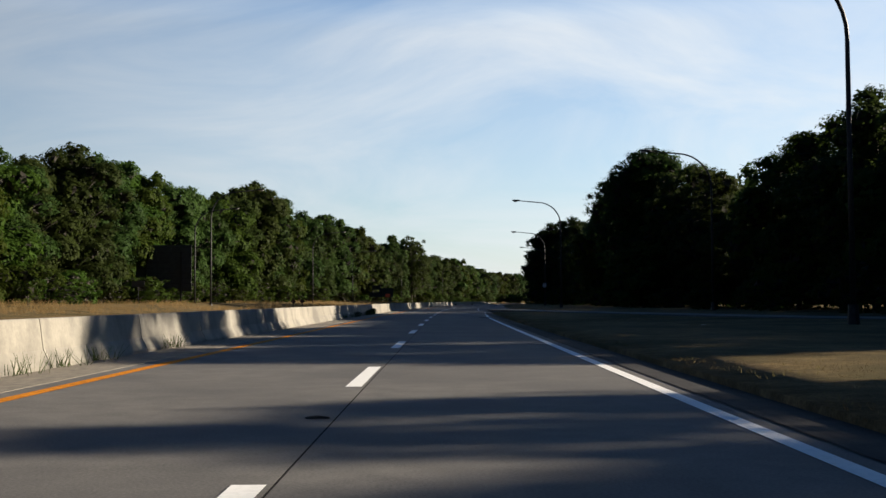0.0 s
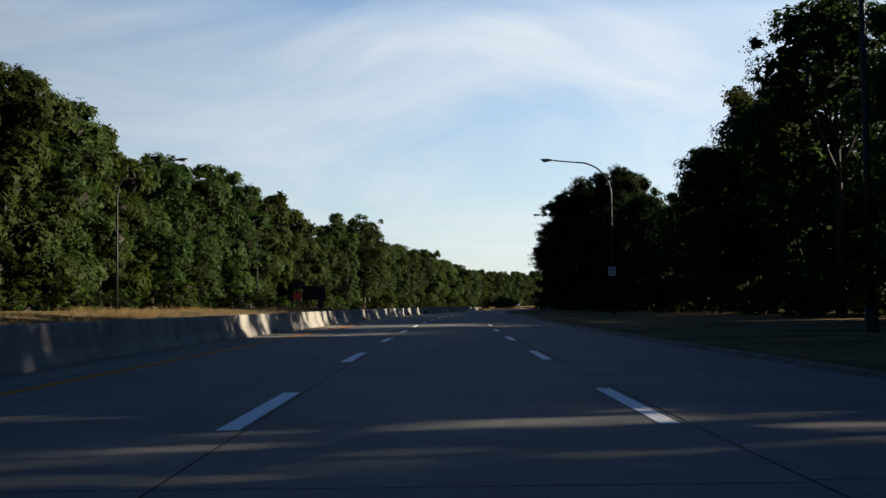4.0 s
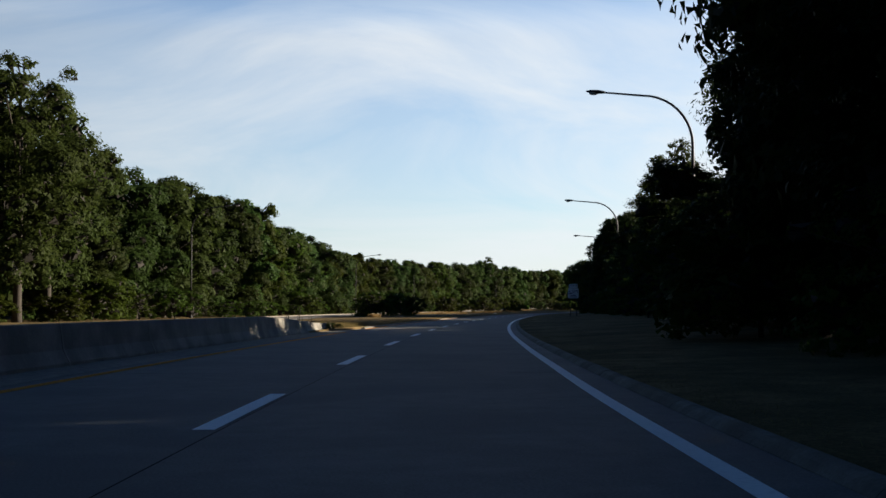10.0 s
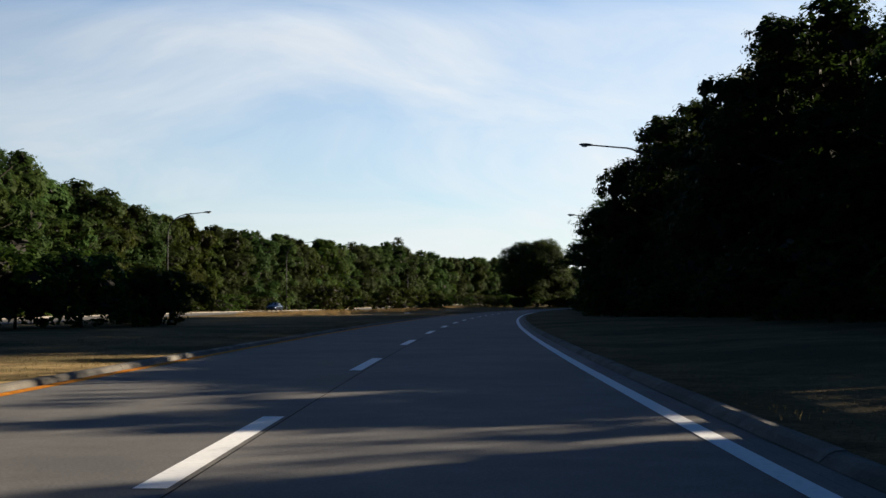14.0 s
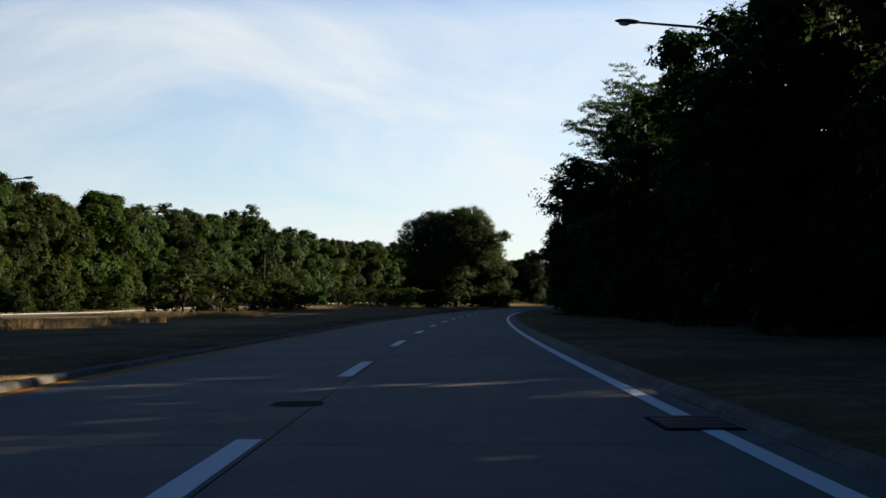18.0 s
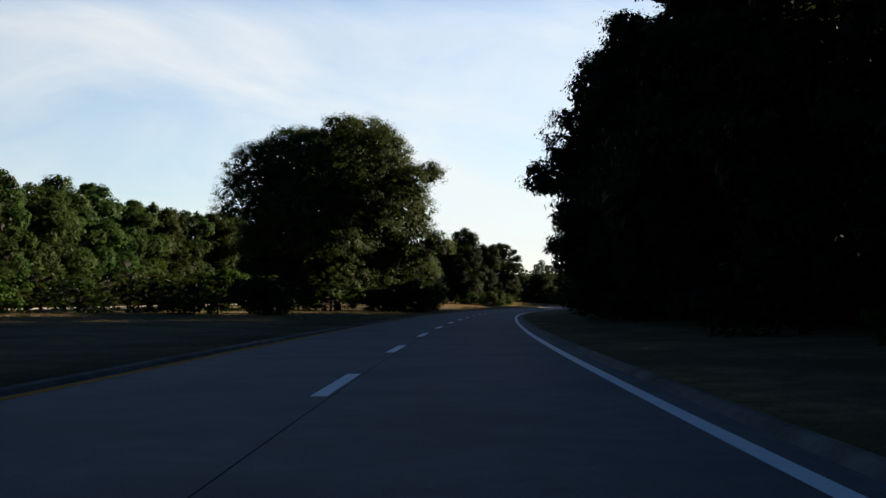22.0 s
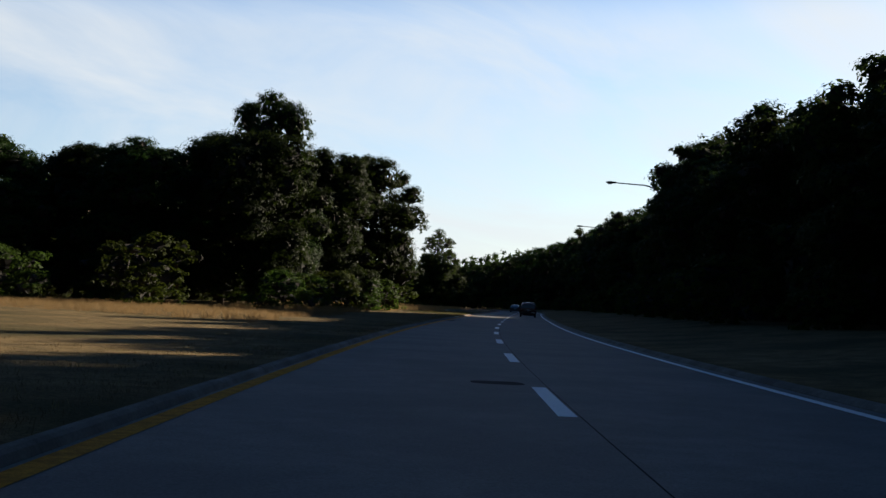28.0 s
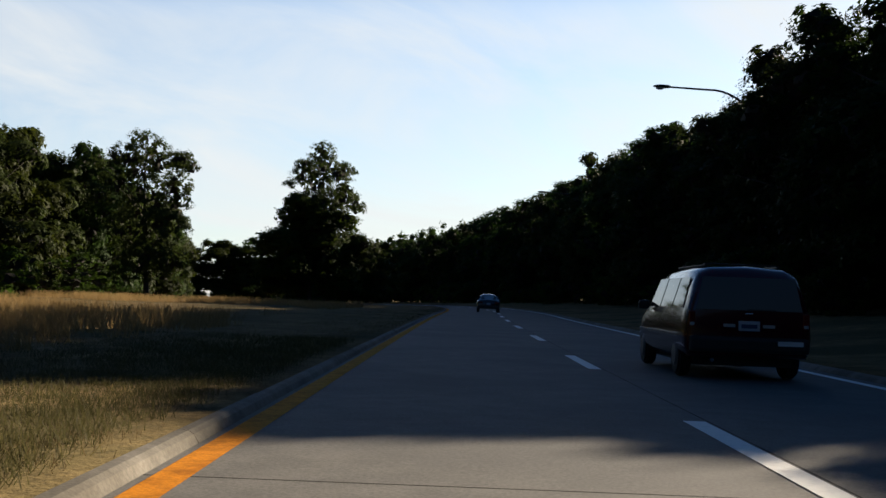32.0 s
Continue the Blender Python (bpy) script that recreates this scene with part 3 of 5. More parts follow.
def crown_points(gen, height, radius, low, count, lobes, small, big, core=220, airy=0.0, per=30, core_size=1.0, knobs=9, clump=(0.40, 0.85)):
    """Leaf clumps heaped on uneven lobes, over a filling of larger sprays."""
    mid, half = (height + low) / 2, (height - low) / 2
    cs, rs = [], []
    for k in range(lobes):
        a = k * 2.4 + gen.uniform(-0.6, 0.6)
        h = -0.95 + 1.85 * ((k * 0.7548 + 0.3) % 1.0) + gen.uniform(-0.08, 0.08)
        wide = math.sqrt(max(0.06, 1 - (h * 0.95) ** 2 * (0.55 if h < 0 else 1.0)))
        r = radius * wide * gen.uniform(0.46, 0.82)
        size = radius * gen.uniform(0.24, 0.42) * (1.0 - 0.25 * max(h, 0))
        cs.append((r * math.cos(a), r * math.sin(a), max(size * 0.6, mid + h * half * 0.86)))
        rs.append(size)
    for k in range(knobs):                          # boughs that stand out of the outline
        a = k * 2.4 + gen.uniform(-0.8, 0.8)
        h = gen.uniform(-0.5, 0.92)
        r = radius * math.sqrt(1 - (h * 0.9) ** 2) * gen.uniform(0.84, 1.0)
        size = radius * gen.uniform(0.11, 0.20)
        cs.append((r * math.cos(a), r * math.sin(a), max(size * 0.6, mid + h * half * 0.94)))
        rs.append(size)
    for k in range(6):                              # the heart of the crown, up along the trunk
        a = k * 2.1
        cs.append((radius * 0.16 * math.cos(a), radius * 0.16 * math.sin(a), low + (height - low) * (0.28 + 0.11 * k)))
        rs.append(radius * (0.42 - 0.02 * k))
    cs.append((gen.uniform(-0.1, 0.1) * radius, gen.uniform(-0.1, 0.1) * radius, height - radius * 0.30))
    rs.append(radius * 0.28)
    cs, rs = np.array(cs), np.array(rs)
    weigh = rs ** 2 / (rs ** 2).sum()
    squash = np.array([1.1, 1.1, 0.85])

    def sites(groups, near, far, free):
        """Places on the outside of the lobes, none buried in a neighbour."""
        many = groups * 5
        pick = gen.choice(len(cs), many, p=weigh)
        d = gen.normal(size=(many, 3))
        d /= np.linalg.norm(d, axis=1)[:, None]
        d[:, 2] = np.where(d[:, 2] < -0.6, -d[:, 2], d[:, 2])
        p = cs[pick] + d * (rs[pick] * gen.uniform(near, far, many))[:, None] * squash
        gap = np.full(many, 9.0)
        for k in range(len(cs)):
            away = np.linalg.norm((p - cs[k]) / squash, axis=1) / rs[k]
            gap = np.where(pick == k, gap, np.minimum(gap, away))
        keep = np.flatnonzero(gap > free)
        keep = keep[:groups] if len(keep) >= groups else gen.choice(keep, groups)
        return p[keep], d[keep]

    def leaves(p, d, n, size, lows, highs, flat, loose):
        """n leaves about each place, in a flattened clump of that size."""
        e = gen.normal(size=(len(p) * n, 3))
        e /= np.linalg.norm(e, axis=1)[:, None]
        reach = np.repeat(size, n) * gen.random(len(e)) ** 0.42
        q = np.repeat(p, n, 0) + e * reach[:, None] * np.array([1.0, 1.0, flat])
        q[:, 2] = np.maximum(q[:, 2], 0.12)
        nrm = np.repeat(d, n, 0) * 0.75 + e * 0.5 + gen.normal(size=q.shape) * loose + np.array([0, 0, 0.35])
        nrm /= np.linalg.norm(nrm, axis=1)[:, None]
        return leaf_points(q, nrm, gen.uniform(lows, highs, len(q)), gen)

    groups = max(1, int(count * 0.62) // per)
    p, d = sites(groups, 0.86, 1.04, 0.86)
    out = [leaves(p, d, per, gen.uniform(*clump, groups), small * 0.75, small * 1.25, 0.6, 0.22)]
    groups = max(1, int(count * 0.38) // 9)
    p, d = sites(groups, 0.68, 0.93, 0.70)
    out.insert(0, leaves(p, d, 9, np.full(groups, big * 1.1), big * 0.8, big * 1.25, 0.8, 0.2))
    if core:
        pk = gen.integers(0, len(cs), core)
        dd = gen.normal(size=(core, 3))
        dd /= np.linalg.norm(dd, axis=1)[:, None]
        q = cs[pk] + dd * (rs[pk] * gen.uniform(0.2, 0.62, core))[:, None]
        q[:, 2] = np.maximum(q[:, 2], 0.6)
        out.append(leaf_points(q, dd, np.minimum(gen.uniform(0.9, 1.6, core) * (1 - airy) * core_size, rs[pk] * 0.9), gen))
    return np.concatenate(out), cs


def tree_model(name, seed, height, radius, low, count, lobes, leaf, small=0.34, big=0.58, core=240, airy=0.0, lean=0.0, limbs=False, per=30, clump=(0.40, 0.85), core_size=1.0):
    gen = np.random.default_rng(seed)
    top = new(name)
    verts, cs = crown_points(gen, height, radius, low, count, lobes, small, big, core, airy, per, core_size, 9, clump)
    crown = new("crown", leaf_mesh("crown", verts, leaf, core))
    crown.parent = top
    tv, tf = tube([(0, 0, -0.4), (0.05, 0, 1.0), (0.1 + lean * 0.3, 0.05, height * 0.35), (0.05 + lean, 0.1, height * 0.62), (lean, 0, height * 0.88)],
                  [height * 0.021, height * 0.016, height * 0.012, height * 0.007, height * 0.002], 8)
    order = np.argsort(-np.hypot(cs[:, 0], cs[:, 1]))[:8]
    for k in order[:0 if limbs else 8]:
        c = cs[k]
        z0 = max(low * 0.6 + 0.8, c[2] * 0.62)
        v2, f2 = tube([(0, 0, z0), tuple(c * np.array([0.45, 0.45, 0]) + np.array([0, 0, z0 + (c[2] - z0) * 0.6])), tuple(c)], [height * 0.006, height * 0.004, 0.02], 5)
        base = len(tv)
        tv += v2
        tf += [tuple(i + base for i in f) for f in f2]
    mesh_object("trunk", tv, tf, M_BARK, top, shade=True)
    for k in order if limbs else ():
        c = cs[k]
        z0 = max(1.6, c[2] * 0.5)
        v2, f2 = tube([(0, 0, z0), tuple(c * np.array([0.45, 0.45, 0]) + np.array([0, 0, z0 + (c[2] - z0) * 0.6])), tuple(c)], [height * 0.008, height * 0.005, 0.03], 6)
        mesh_object("limb", v2, f2, M_BARK, top, shade=True)
    return top


def bough_tree(name, seed, height, reach, low, boughs, leaf, small=0.15):
    """A tall open tree: bare limbs carrying flat sprays of leaves with sky between."""
    gen = np.random.default_rng(seed)
    top = new(name)
    tv, tf = tube([(0, 0, -0.4), (0.1, 0, height * 0.3), (-0.1, 0.1, height * 0.65), (0.1, 0, height * 0.97)], [height * 0.018, height * 0.013, height * 0.008, 0.03], 8)
    mesh_object("trunk", tv, tf, M_BARK, top, shade=True)
    tips, outs, sizes = [], [], []
    for k in range(boughs):
        f = (k + 0.5) / boughs
        z = low + (height - low) * f
        a = k * 2.4 + gen.uniform(-0.3, 0.3)
        far = reach * math.sqrt(max(0.05, 1 - (1.2 * f - 0.35) ** 2)) * gen.uniform(0.72, 1.05)
        out = Vector((math.cos(a), math.sin(a), 0))
        side = Vector((-out.y, out.x, 0))
        bend = gen.uniform(-0.15, 0.15)
        rise = far * gen.uniform(0.05, 0.5)
        pts = [Vector((0, 0, z - 1.2)), out * far * 0.4 + Vector((0, 0, z + rise * 0.3)), out * far * 0.75 + side * far * bend + Vector((0, 0, z + rise * 0.8)), out * far + side * far * bend * 1.6 + Vector((0, 0, z + rise))]
        bv, bf = tube(pts, [0.09, 0.06, 0.035, 0.012], 5)
        for q in range(10):                      # twigs to either side
            u = 0.28 + 0.72 * q / 9
            base = pts[0].lerp(pts[1], u / 0.4) if u < 0.4 else pts[1].lerp(pts[2], (u - 0.4) / 0.35) if u < 0.75 else pts[2].lerp(pts[3], (u - 0.75) / 0.25)
            tip = base + side * (gen.uniform(0.5, 1.3) * (1 if q % 2 else -1)) + out * gen.uniform(0.1, 0.7) + Vector((0, 0, gen.uniform(-0.15, 0.35)))
            v2, f2 = tube([base, (base + tip) / 2 + Vector((0, 0, 0.06)), tip], [0.022, 0.014, 0.006], 4)
            n = len(bv)
            bv += v2
            bf += [tuple(i + n for i in face) for face in f2]
            tips += [tip, (base + tip) / 2]
            outs += [out, out]
            sizes += [gen.uniform(0.34, 0.66), gen.uniform(0.24, 0.46)]
        mesh_object("limb", bv, bf, M_BARK, top, shade=True)
    p, d, sizes = np.array(tips), np.array(outs), np.array(sizes)
    n = 34
    e = gen.normal(size=(len(p) * n, 3))
    e /= np.linalg.norm(e, axis=1)[:, None]
    q = np.repeat(p, n, 0) + e * (np.repeat(sizes, n) * gen.random(len(e)) ** 0.45)[:, None] * np.array([1, 1, 0.42])
    nrm = np.repeat(d, n, 0) * 0.2 + e * 0.4 + gen.normal(size=q.shape) * 0.4 + np.array([0, 0, 0.6])
    nrm /= np.linalg.norm(nrm, axis=1)[:, None]
    crown = new("crown", leaf_mesh("crown", leaf_points(q, nrm, gen.uniform(small * 0.75, small * 1.3, len(q)), gen), leaf))
    crown.parent = top
    return top


KINDS = {
    "open": [bough_tree("locust_tree", 500 + i, h, r, low, n, M_LEAF_B) for i, (h, r, low, n) in enumerate([(20.5, 6.4, 7.5, 60)])],
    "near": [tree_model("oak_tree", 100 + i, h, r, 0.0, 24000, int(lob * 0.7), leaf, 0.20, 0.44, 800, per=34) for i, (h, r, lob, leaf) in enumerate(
        [(18.5, 6.2, 40, M_LEAF_SHADE), (21.0, 6.8, 46, M_LEAF_SHADE), (16.0, 6.0, 34, M_LEAF), (19.5, 5.6, 40, M_LEAF_SHADE), (14.0, 5.6, 30, M_LEAF)])],
    # the near trees again with lighter leaves, sky light put into the colour
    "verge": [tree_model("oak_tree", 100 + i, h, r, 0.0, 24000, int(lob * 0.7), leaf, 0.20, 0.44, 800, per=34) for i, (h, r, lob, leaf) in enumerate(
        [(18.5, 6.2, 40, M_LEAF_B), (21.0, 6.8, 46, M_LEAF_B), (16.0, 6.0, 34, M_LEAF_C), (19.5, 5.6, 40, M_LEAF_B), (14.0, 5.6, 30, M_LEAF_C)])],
    "edge": [tree_model("oak_tree", 150 + i, h, r, 0.0, 56000, 36, M_LEAF_SHADE, 0.16, 0.32, 1500, per=48, clump=(0.35, 0.80)) for i, (h, r) in enumerate([(20.0, 6.6), (18.0, 6.2), (16.0, 6.4)])],
    "far": [tree_model("broadleaf_tree", 200 + i, h, r, 0.0, 22000, int(lob * 0.75), leaf, 0.21, 0.50, 380, per=26, clump=(0.32, 0.72)) for i, (h, r, lob, leaf) in enumerate(
        [(17.0, 5.8, 32, M_LEAF), (15.0, 5.4, 28, M_LEAF_B), (19.0, 6.0, 34, M_LEAF), (13.0, 5.0, 24, M_LEAF_C), (16.0, 4.8, 28, M_LEAF_B)])],
    "shrub": [tree_model("shrub", 300 + i, h, r, 0.0, 4000, 12, M_LEAF_C, 0.11, 0.22, 160, 0.5, per=24, clump=(0.14, 0.34)) for i, (h, r) in enumerate([(3.4, 2.4), (2.4, 2.0), (4.6, 2.6)])],
    "slim": [tree_model("poplar_tree", 350 + i, h, r, 1.0, 26000, 26, M_LEAF_B, 0.16, 0.28, 260, 0.3, per=30, clump=(0.28, 0.6)) for i, (h, r) in enumerate([(16.0, 4.6), (15.0, 5.2)])],
}
HEIGHT = {"open": [20.5], "edge": [20.0, 18.0, 16.0], "near": [18.5, 21.0, 16.0, 19.5, 14.0], "verge": [18.5, 21.0, 16.0, 19.5, 14.0], "far": [17.0, 15.0, 19.0, 13.0, 16.0], "shrub": [3.4, 2.4, 4.6], "slim": [16.0, 15.0]}
TREE_LABELS = {"open": ("airy tree with bare limbs and flat sprays of leaves", "tree", "airy roadside trees"),
               "edge": ("tall dark tree leaning out over the roadside grass", "tree", "tall edge trees"),
               "near": ("tall dark broadleaf tree at the edge of the roadside wood", "tree", "trees along the right verge"),
               "verge": ("tall green broadleaf tree at the edge of the roadside wood", "tree", "trees along the right verge"),
               "far": ("leafy green broadleaf tree beyond the opposite carriageway", "tree", "trees along the far verge"),
               "slim": ("airy young tree with sparse leaves standing in the median grass", "tree", "young median trees"),
               "shrub": ("low leafy shrub growing at the foot of the wood", "shrub", "shrubs along the wood")}
USED = set()


def plant(kind, which, s, o, tall, wide=1.0, label="", group=""):
    """A tree of that height on the land."""
    which %= len(KINDS[kind])
    model = KINDS[kind][which]
    up = tall / HEIGHT[kind][which]
    across = up ** 0.6 * wide
    m = stand(s, o, 0.02, rng.uniform(0, 360)) @ Matrix.Diagonal((across, across, up, 1))
    a, b, c = TREE_LABELS[kind]
    if model in USED:
        ob = model.copy()
        scene.collection.objects.link(ob)
        for child in model.children:
            k = child.copy()
            scene.collection.objects.link(k)
            k.parent = ob
    else:
        ob = model
        USED.add(model)
    ob.matrix_world = m
    return tagged(ob, label or a, b, group or c)


def thin_part(s):
    """Where the wood lets the low sun through."""
    return 172 < s < 200


# low places in the wood, over which the sun reaches the ground at s, o
GLADES = [(347, -6.0, -1.5), (352, 0.0, -3.0), (849, -11.5, 2.0), (855, -16.0, 3.5), (911.5, 2.0, 0.0), (913, -4.0, 0.0), (295, -1.0, -2.0), (578, -1.0, -1.9), (180, 1.5, 1.5), (154, 0.0, 0.6), (411, -2.0, 0.6), (253, -6.0, 0.8), (112, -5.0, 8.0), (560, -21.0, 3.0), (590, -20.0, 3.0), (762, -11.0, 2.0), (372, -12.0, 3.0), (392, -13.0, 3.0), (415, -14.0, 3.0)]
GLADES += [(s, -22.0, 7.0) for s in range(70, 130, 20)]


def sun_cap(s, o, room=4.5):
    """How tall a tree at s, o may grow without shading a glade."""
    x, y, _ = at(s, o)
    cap = 99.0
    for gs, go, half in GLADES:
        gx, gy, _ = at(gs, go)
        along = (x - gx) * sun_dir.x + (y - gy) * sun_dir.y
        across = abs((x - gx) * sun_dir.y - (y - gy) * sun_dir.x) / math.cos(radians(SUN_EL))
        if 0 < along < 80 and across < half + room:
            cap = min(cap, max(5.0, along * math.tan(radians(SUN_EL)) / math.cos(radians(SUN_EL))))
    return cap


# unseen close row of even height, added so low sun just reaches the barrier
for k in range(9):
    plant("far", k, 55 + 3.4 * k, 36.5 + (k % 2), (12.9, 13.5, 15.5)[(k > 4) + (k > 6)], 1.0, TREE_LABELS["near"][0], TREE_LABELS["near"][2])
# right wood: its edge, and shrubs at its foot
s = -14.0
while s < 1290:
    o = float(wood_right(s)) + rng.uniform(0.0, 3.0)
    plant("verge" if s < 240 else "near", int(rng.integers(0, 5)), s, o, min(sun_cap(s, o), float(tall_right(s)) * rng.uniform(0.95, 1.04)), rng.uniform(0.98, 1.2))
    s += rng.uniform(9.5, 13.0) if thin_part(s) else rng.uniform(5.5, 8.0) if 830 < s < 1010 else rng.uniform(7.5, 11.0)
s = 770.0
while s < 1006:
    plant("far", int(rng.integers(0, 3)), s, float(wood_right(s)) + rng.uniform(4.0, 6.0), min(sun_cap(s, float(wood_right(s)) + 5.0), float(tall_right(s)) * rng.uniform(0.95, 1.03)), 1.2, TREE_LABELS["near"][0], TREE_LABELS["near"][2])
    s += rng.uniform(5.5, 7.0)
s = 30.0
while s < 1150:
    plant("shrub", int(rng.integers(0, 3)), s, float(wood_right(s)) - rng.uniform(2.6, 4.6), rng.uniform(1.8, 4.2), rng.uniform(1.0, 1.5))
    s += rng.uniform(7.0, 14.0)
# left wood
s = 36.0
while s < 1290:
    plant("far", int(rng.integers(0, 5)), s, float(wood_left(s)) - rng.uniform(0.0, 4.0), float(tall_left(s)) * rng.uniform(0.95, 1.05), rng.uniform(0.9, 1.2))
    s += rng.uniform(6.0, 8.5)
s = 60.0
while s < 1000:
    plant("shrub", int(rng.integers(0, 3)), s, float(wood_left(s)) + rng.uniform(2.5, 5.0), rng.uniform(1.8, 4.4), rng.uniform(1.0, 1.6), "low sunlit shrub in front of the far wood")
    s += rng.uniform(7.0, 15.0)


def woods(name, edge, tall, side, s0, s1, seed, label, fullness):
    """The depth of the wood behind its edge, past counting."""
    gen = np.random.default_rng(seed)
    blocks = []
    s = s0
    while s < s1:
        rows, core = fullness(s)
        for row in range(rows):
            o = float(edge(s)) + side * (6.5 + row * 7 + gen.uniform(-2, 2))
            h = float(tall(s)) * gen.uniform(0.74, 0.92)
            if side > 0 and s > 815 and row > 2:    # hidden deep rows, raised to block the low sun
                h = gen.uniform(21, 24)
            if side > 0:
                h = min(h, sun_cap(s, o))
            v, _ = crown_points(gen, h, gen.uniform(5.0, 6.5), 0.0, 900, 14, 0.45, 0.95, core, 0.0, 12, 1.7, 4)
            x, y, z = at(s + gen.uniform(-3, 3), o)
            blocks.append(v + np.array([x, y, z]))
        for deep in (7.0, 13.0):                    # undergrowth between the trunks
            v, _ = crown_points(gen, gen.uniform(3.5, 5.0), 4.6, 0.0, 300, 8, 0.42, 0.8, 30, 0.0, 12, 1.4, 0)
            blocks.append(v + np.array(at(s + gen.uniform(-2, 2), float(edge(s)) + side * deep)))
        s += 7.0
    ob = new(name, leaf_mesh(name, np.concatenate(blocks), M_LEAF))
    return tagged(ob, label, "woods", kind="stuff")


woods("woods", wood_right, tall_right, 1, -30, 1310, 5, "deep dark wood behind the roadside trees", lambda s: (1, 40) if thin_part(s) else (1, 70) if 200 <= s < 255 else (3, 150) if s < 325 else (5, 240))
woods("woods", wood_left, tall_left, -1, 10, 1310, 6, "deep green wood behind the far trees", lambda s: (3, 120))

# ---- trees in the median ----
big = tree_model("median_oak", 401, 20.0, 11.8, 0.0, 190000, 70, M_LEAF_LIT, 0.15, 0.34, 23000, limbs=True, per=60, clump=(0.45, 1.0), core_size=0.42)
tagged(big, "broad dark green oak standing alone in the grass median", "tree")
big.matrix_world = stand(744, -16.1) @ Matrix.Diagonal((1.06, 1.06, 1.03, 1))
MEDIAN = "dark leafy tree in the clump in the grass median"
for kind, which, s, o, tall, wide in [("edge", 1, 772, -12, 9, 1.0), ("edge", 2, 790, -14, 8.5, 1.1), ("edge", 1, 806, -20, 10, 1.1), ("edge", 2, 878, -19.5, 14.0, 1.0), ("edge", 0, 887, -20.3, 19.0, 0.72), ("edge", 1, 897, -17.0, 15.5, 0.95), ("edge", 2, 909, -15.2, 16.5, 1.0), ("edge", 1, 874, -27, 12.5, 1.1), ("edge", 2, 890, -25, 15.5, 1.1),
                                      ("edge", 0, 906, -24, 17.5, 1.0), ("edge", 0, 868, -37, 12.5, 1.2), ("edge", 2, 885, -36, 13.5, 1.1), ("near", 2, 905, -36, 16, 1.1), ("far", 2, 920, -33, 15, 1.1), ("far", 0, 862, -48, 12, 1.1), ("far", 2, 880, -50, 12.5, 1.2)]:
    plant(kind, which, s, o, tall, wide, MEDIAN, "median clump")
for s, o, tall, wide in [(876, -16.8, 3.4, 1.3), (882, -15.4, 3.0, 1.4), (888, -14.6, 3.4, 1.3), (895, -13.8, 3.0, 1.4), (902, -13.2, 3.2, 1.3), (908, -12.6, 2.8, 1.4), (880, -22.0, 4.0, 1.4), (868, -25.5, 3.8, 1.4), (875, -30.5, 4.4, 1.5), (865, -33.5, 4.0, 1.5), (741, -7.0, 3.6, 1.5), (752, -12.0, 3.6, 1.5), (734, -15.0, 3.2, 1.5), (864, -22.5, 4.8, 1.3), (858, -30, 3.6, 1.4), (872, -15.5, 3.0, 1.4), (738, -9.0, 3.2, 1.4), (746, -7.5, 2.8, 1.4), (755, -8.0, 3.0, 1.4), (732, -20, 3.0, 1.5), (439, -18.5, 3.4, 1.2), (443, -18.5, 3.7, 1.3), (447, -17, 3.8, 1.3), (452, -15, 3.2, 1.2), (458, -19, 3.2, 1.4),
                         (560, -28, 4.4, 1.3), (568, -27, 4.0, 1.3), (620, -30, 5.2, 1.5), (630, -29, 4.8, 1.5), (640, -30, 5.0, 1.5), (650, -28, 4.2, 1.5), (662, -29, 4.4, 1.5), (1000, -43, 5.0, 1.5), (1006, -48, 5.0, 1.5), (1012, -54, 5.2, 1.5), (1020, -41, 5.0, 1.5)] + [(706 + 4 * (k % 3), -37 + 2.45 * k, 3.0 + 0.35 * (k * 5 % 3), 1.35) for k in range(10)]:
    plant("shrub", int(rng.integers(0, 3)), s, o, tall, wide, "dense leafy shrub growing in the grass median", "median shrubs")
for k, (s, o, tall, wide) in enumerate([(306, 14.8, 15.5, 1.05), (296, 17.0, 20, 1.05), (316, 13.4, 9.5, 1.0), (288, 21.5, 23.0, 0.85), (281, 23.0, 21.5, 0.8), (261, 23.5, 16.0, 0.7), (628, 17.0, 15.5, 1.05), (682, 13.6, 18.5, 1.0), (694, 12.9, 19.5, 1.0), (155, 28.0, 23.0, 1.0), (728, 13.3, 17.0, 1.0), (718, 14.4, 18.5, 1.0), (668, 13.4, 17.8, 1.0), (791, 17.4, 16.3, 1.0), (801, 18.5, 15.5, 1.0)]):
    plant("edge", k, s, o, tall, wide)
for s, o, tall in [(94.0, -5.3, 0.5), (262, -5.3, 0.4), (300, -5.3, 0.35), (341.6, -5.25, 0.42), (345.2, -5.3, 0.3)]:
    plant("shrub", int(rng.integers(0, 3)), s, o, tall, 0.42, "bushy dark weed growing at the foot of the barrier", "weeds by the barrier")
plant("open", 0, 615, 15.0, 20.5, 1.0, "tall airy tree with thin twigs leaning over the roadside", "tall edge trees")
plant("edge", 1, 610, 17.5, 18.0, 1.0)
plant("open", 0, 606, 16.6, 20.5, 1.0, "tall airy tree with thin twigs leaning over the roadside", "tall edge trees")
plant("slim", 0, 1014, -15.5, 16.0, 0.95)
plant("far", 3, 1013, -17.0, 10.5, 1.2, MEDIAN, "median clump")
plant("far", 1, 1018, -12.5, 7.5, 1.0, MEDIAN, "median clump")
plant("slim", 1, 1006, -30.8, 15.6, 0.95)
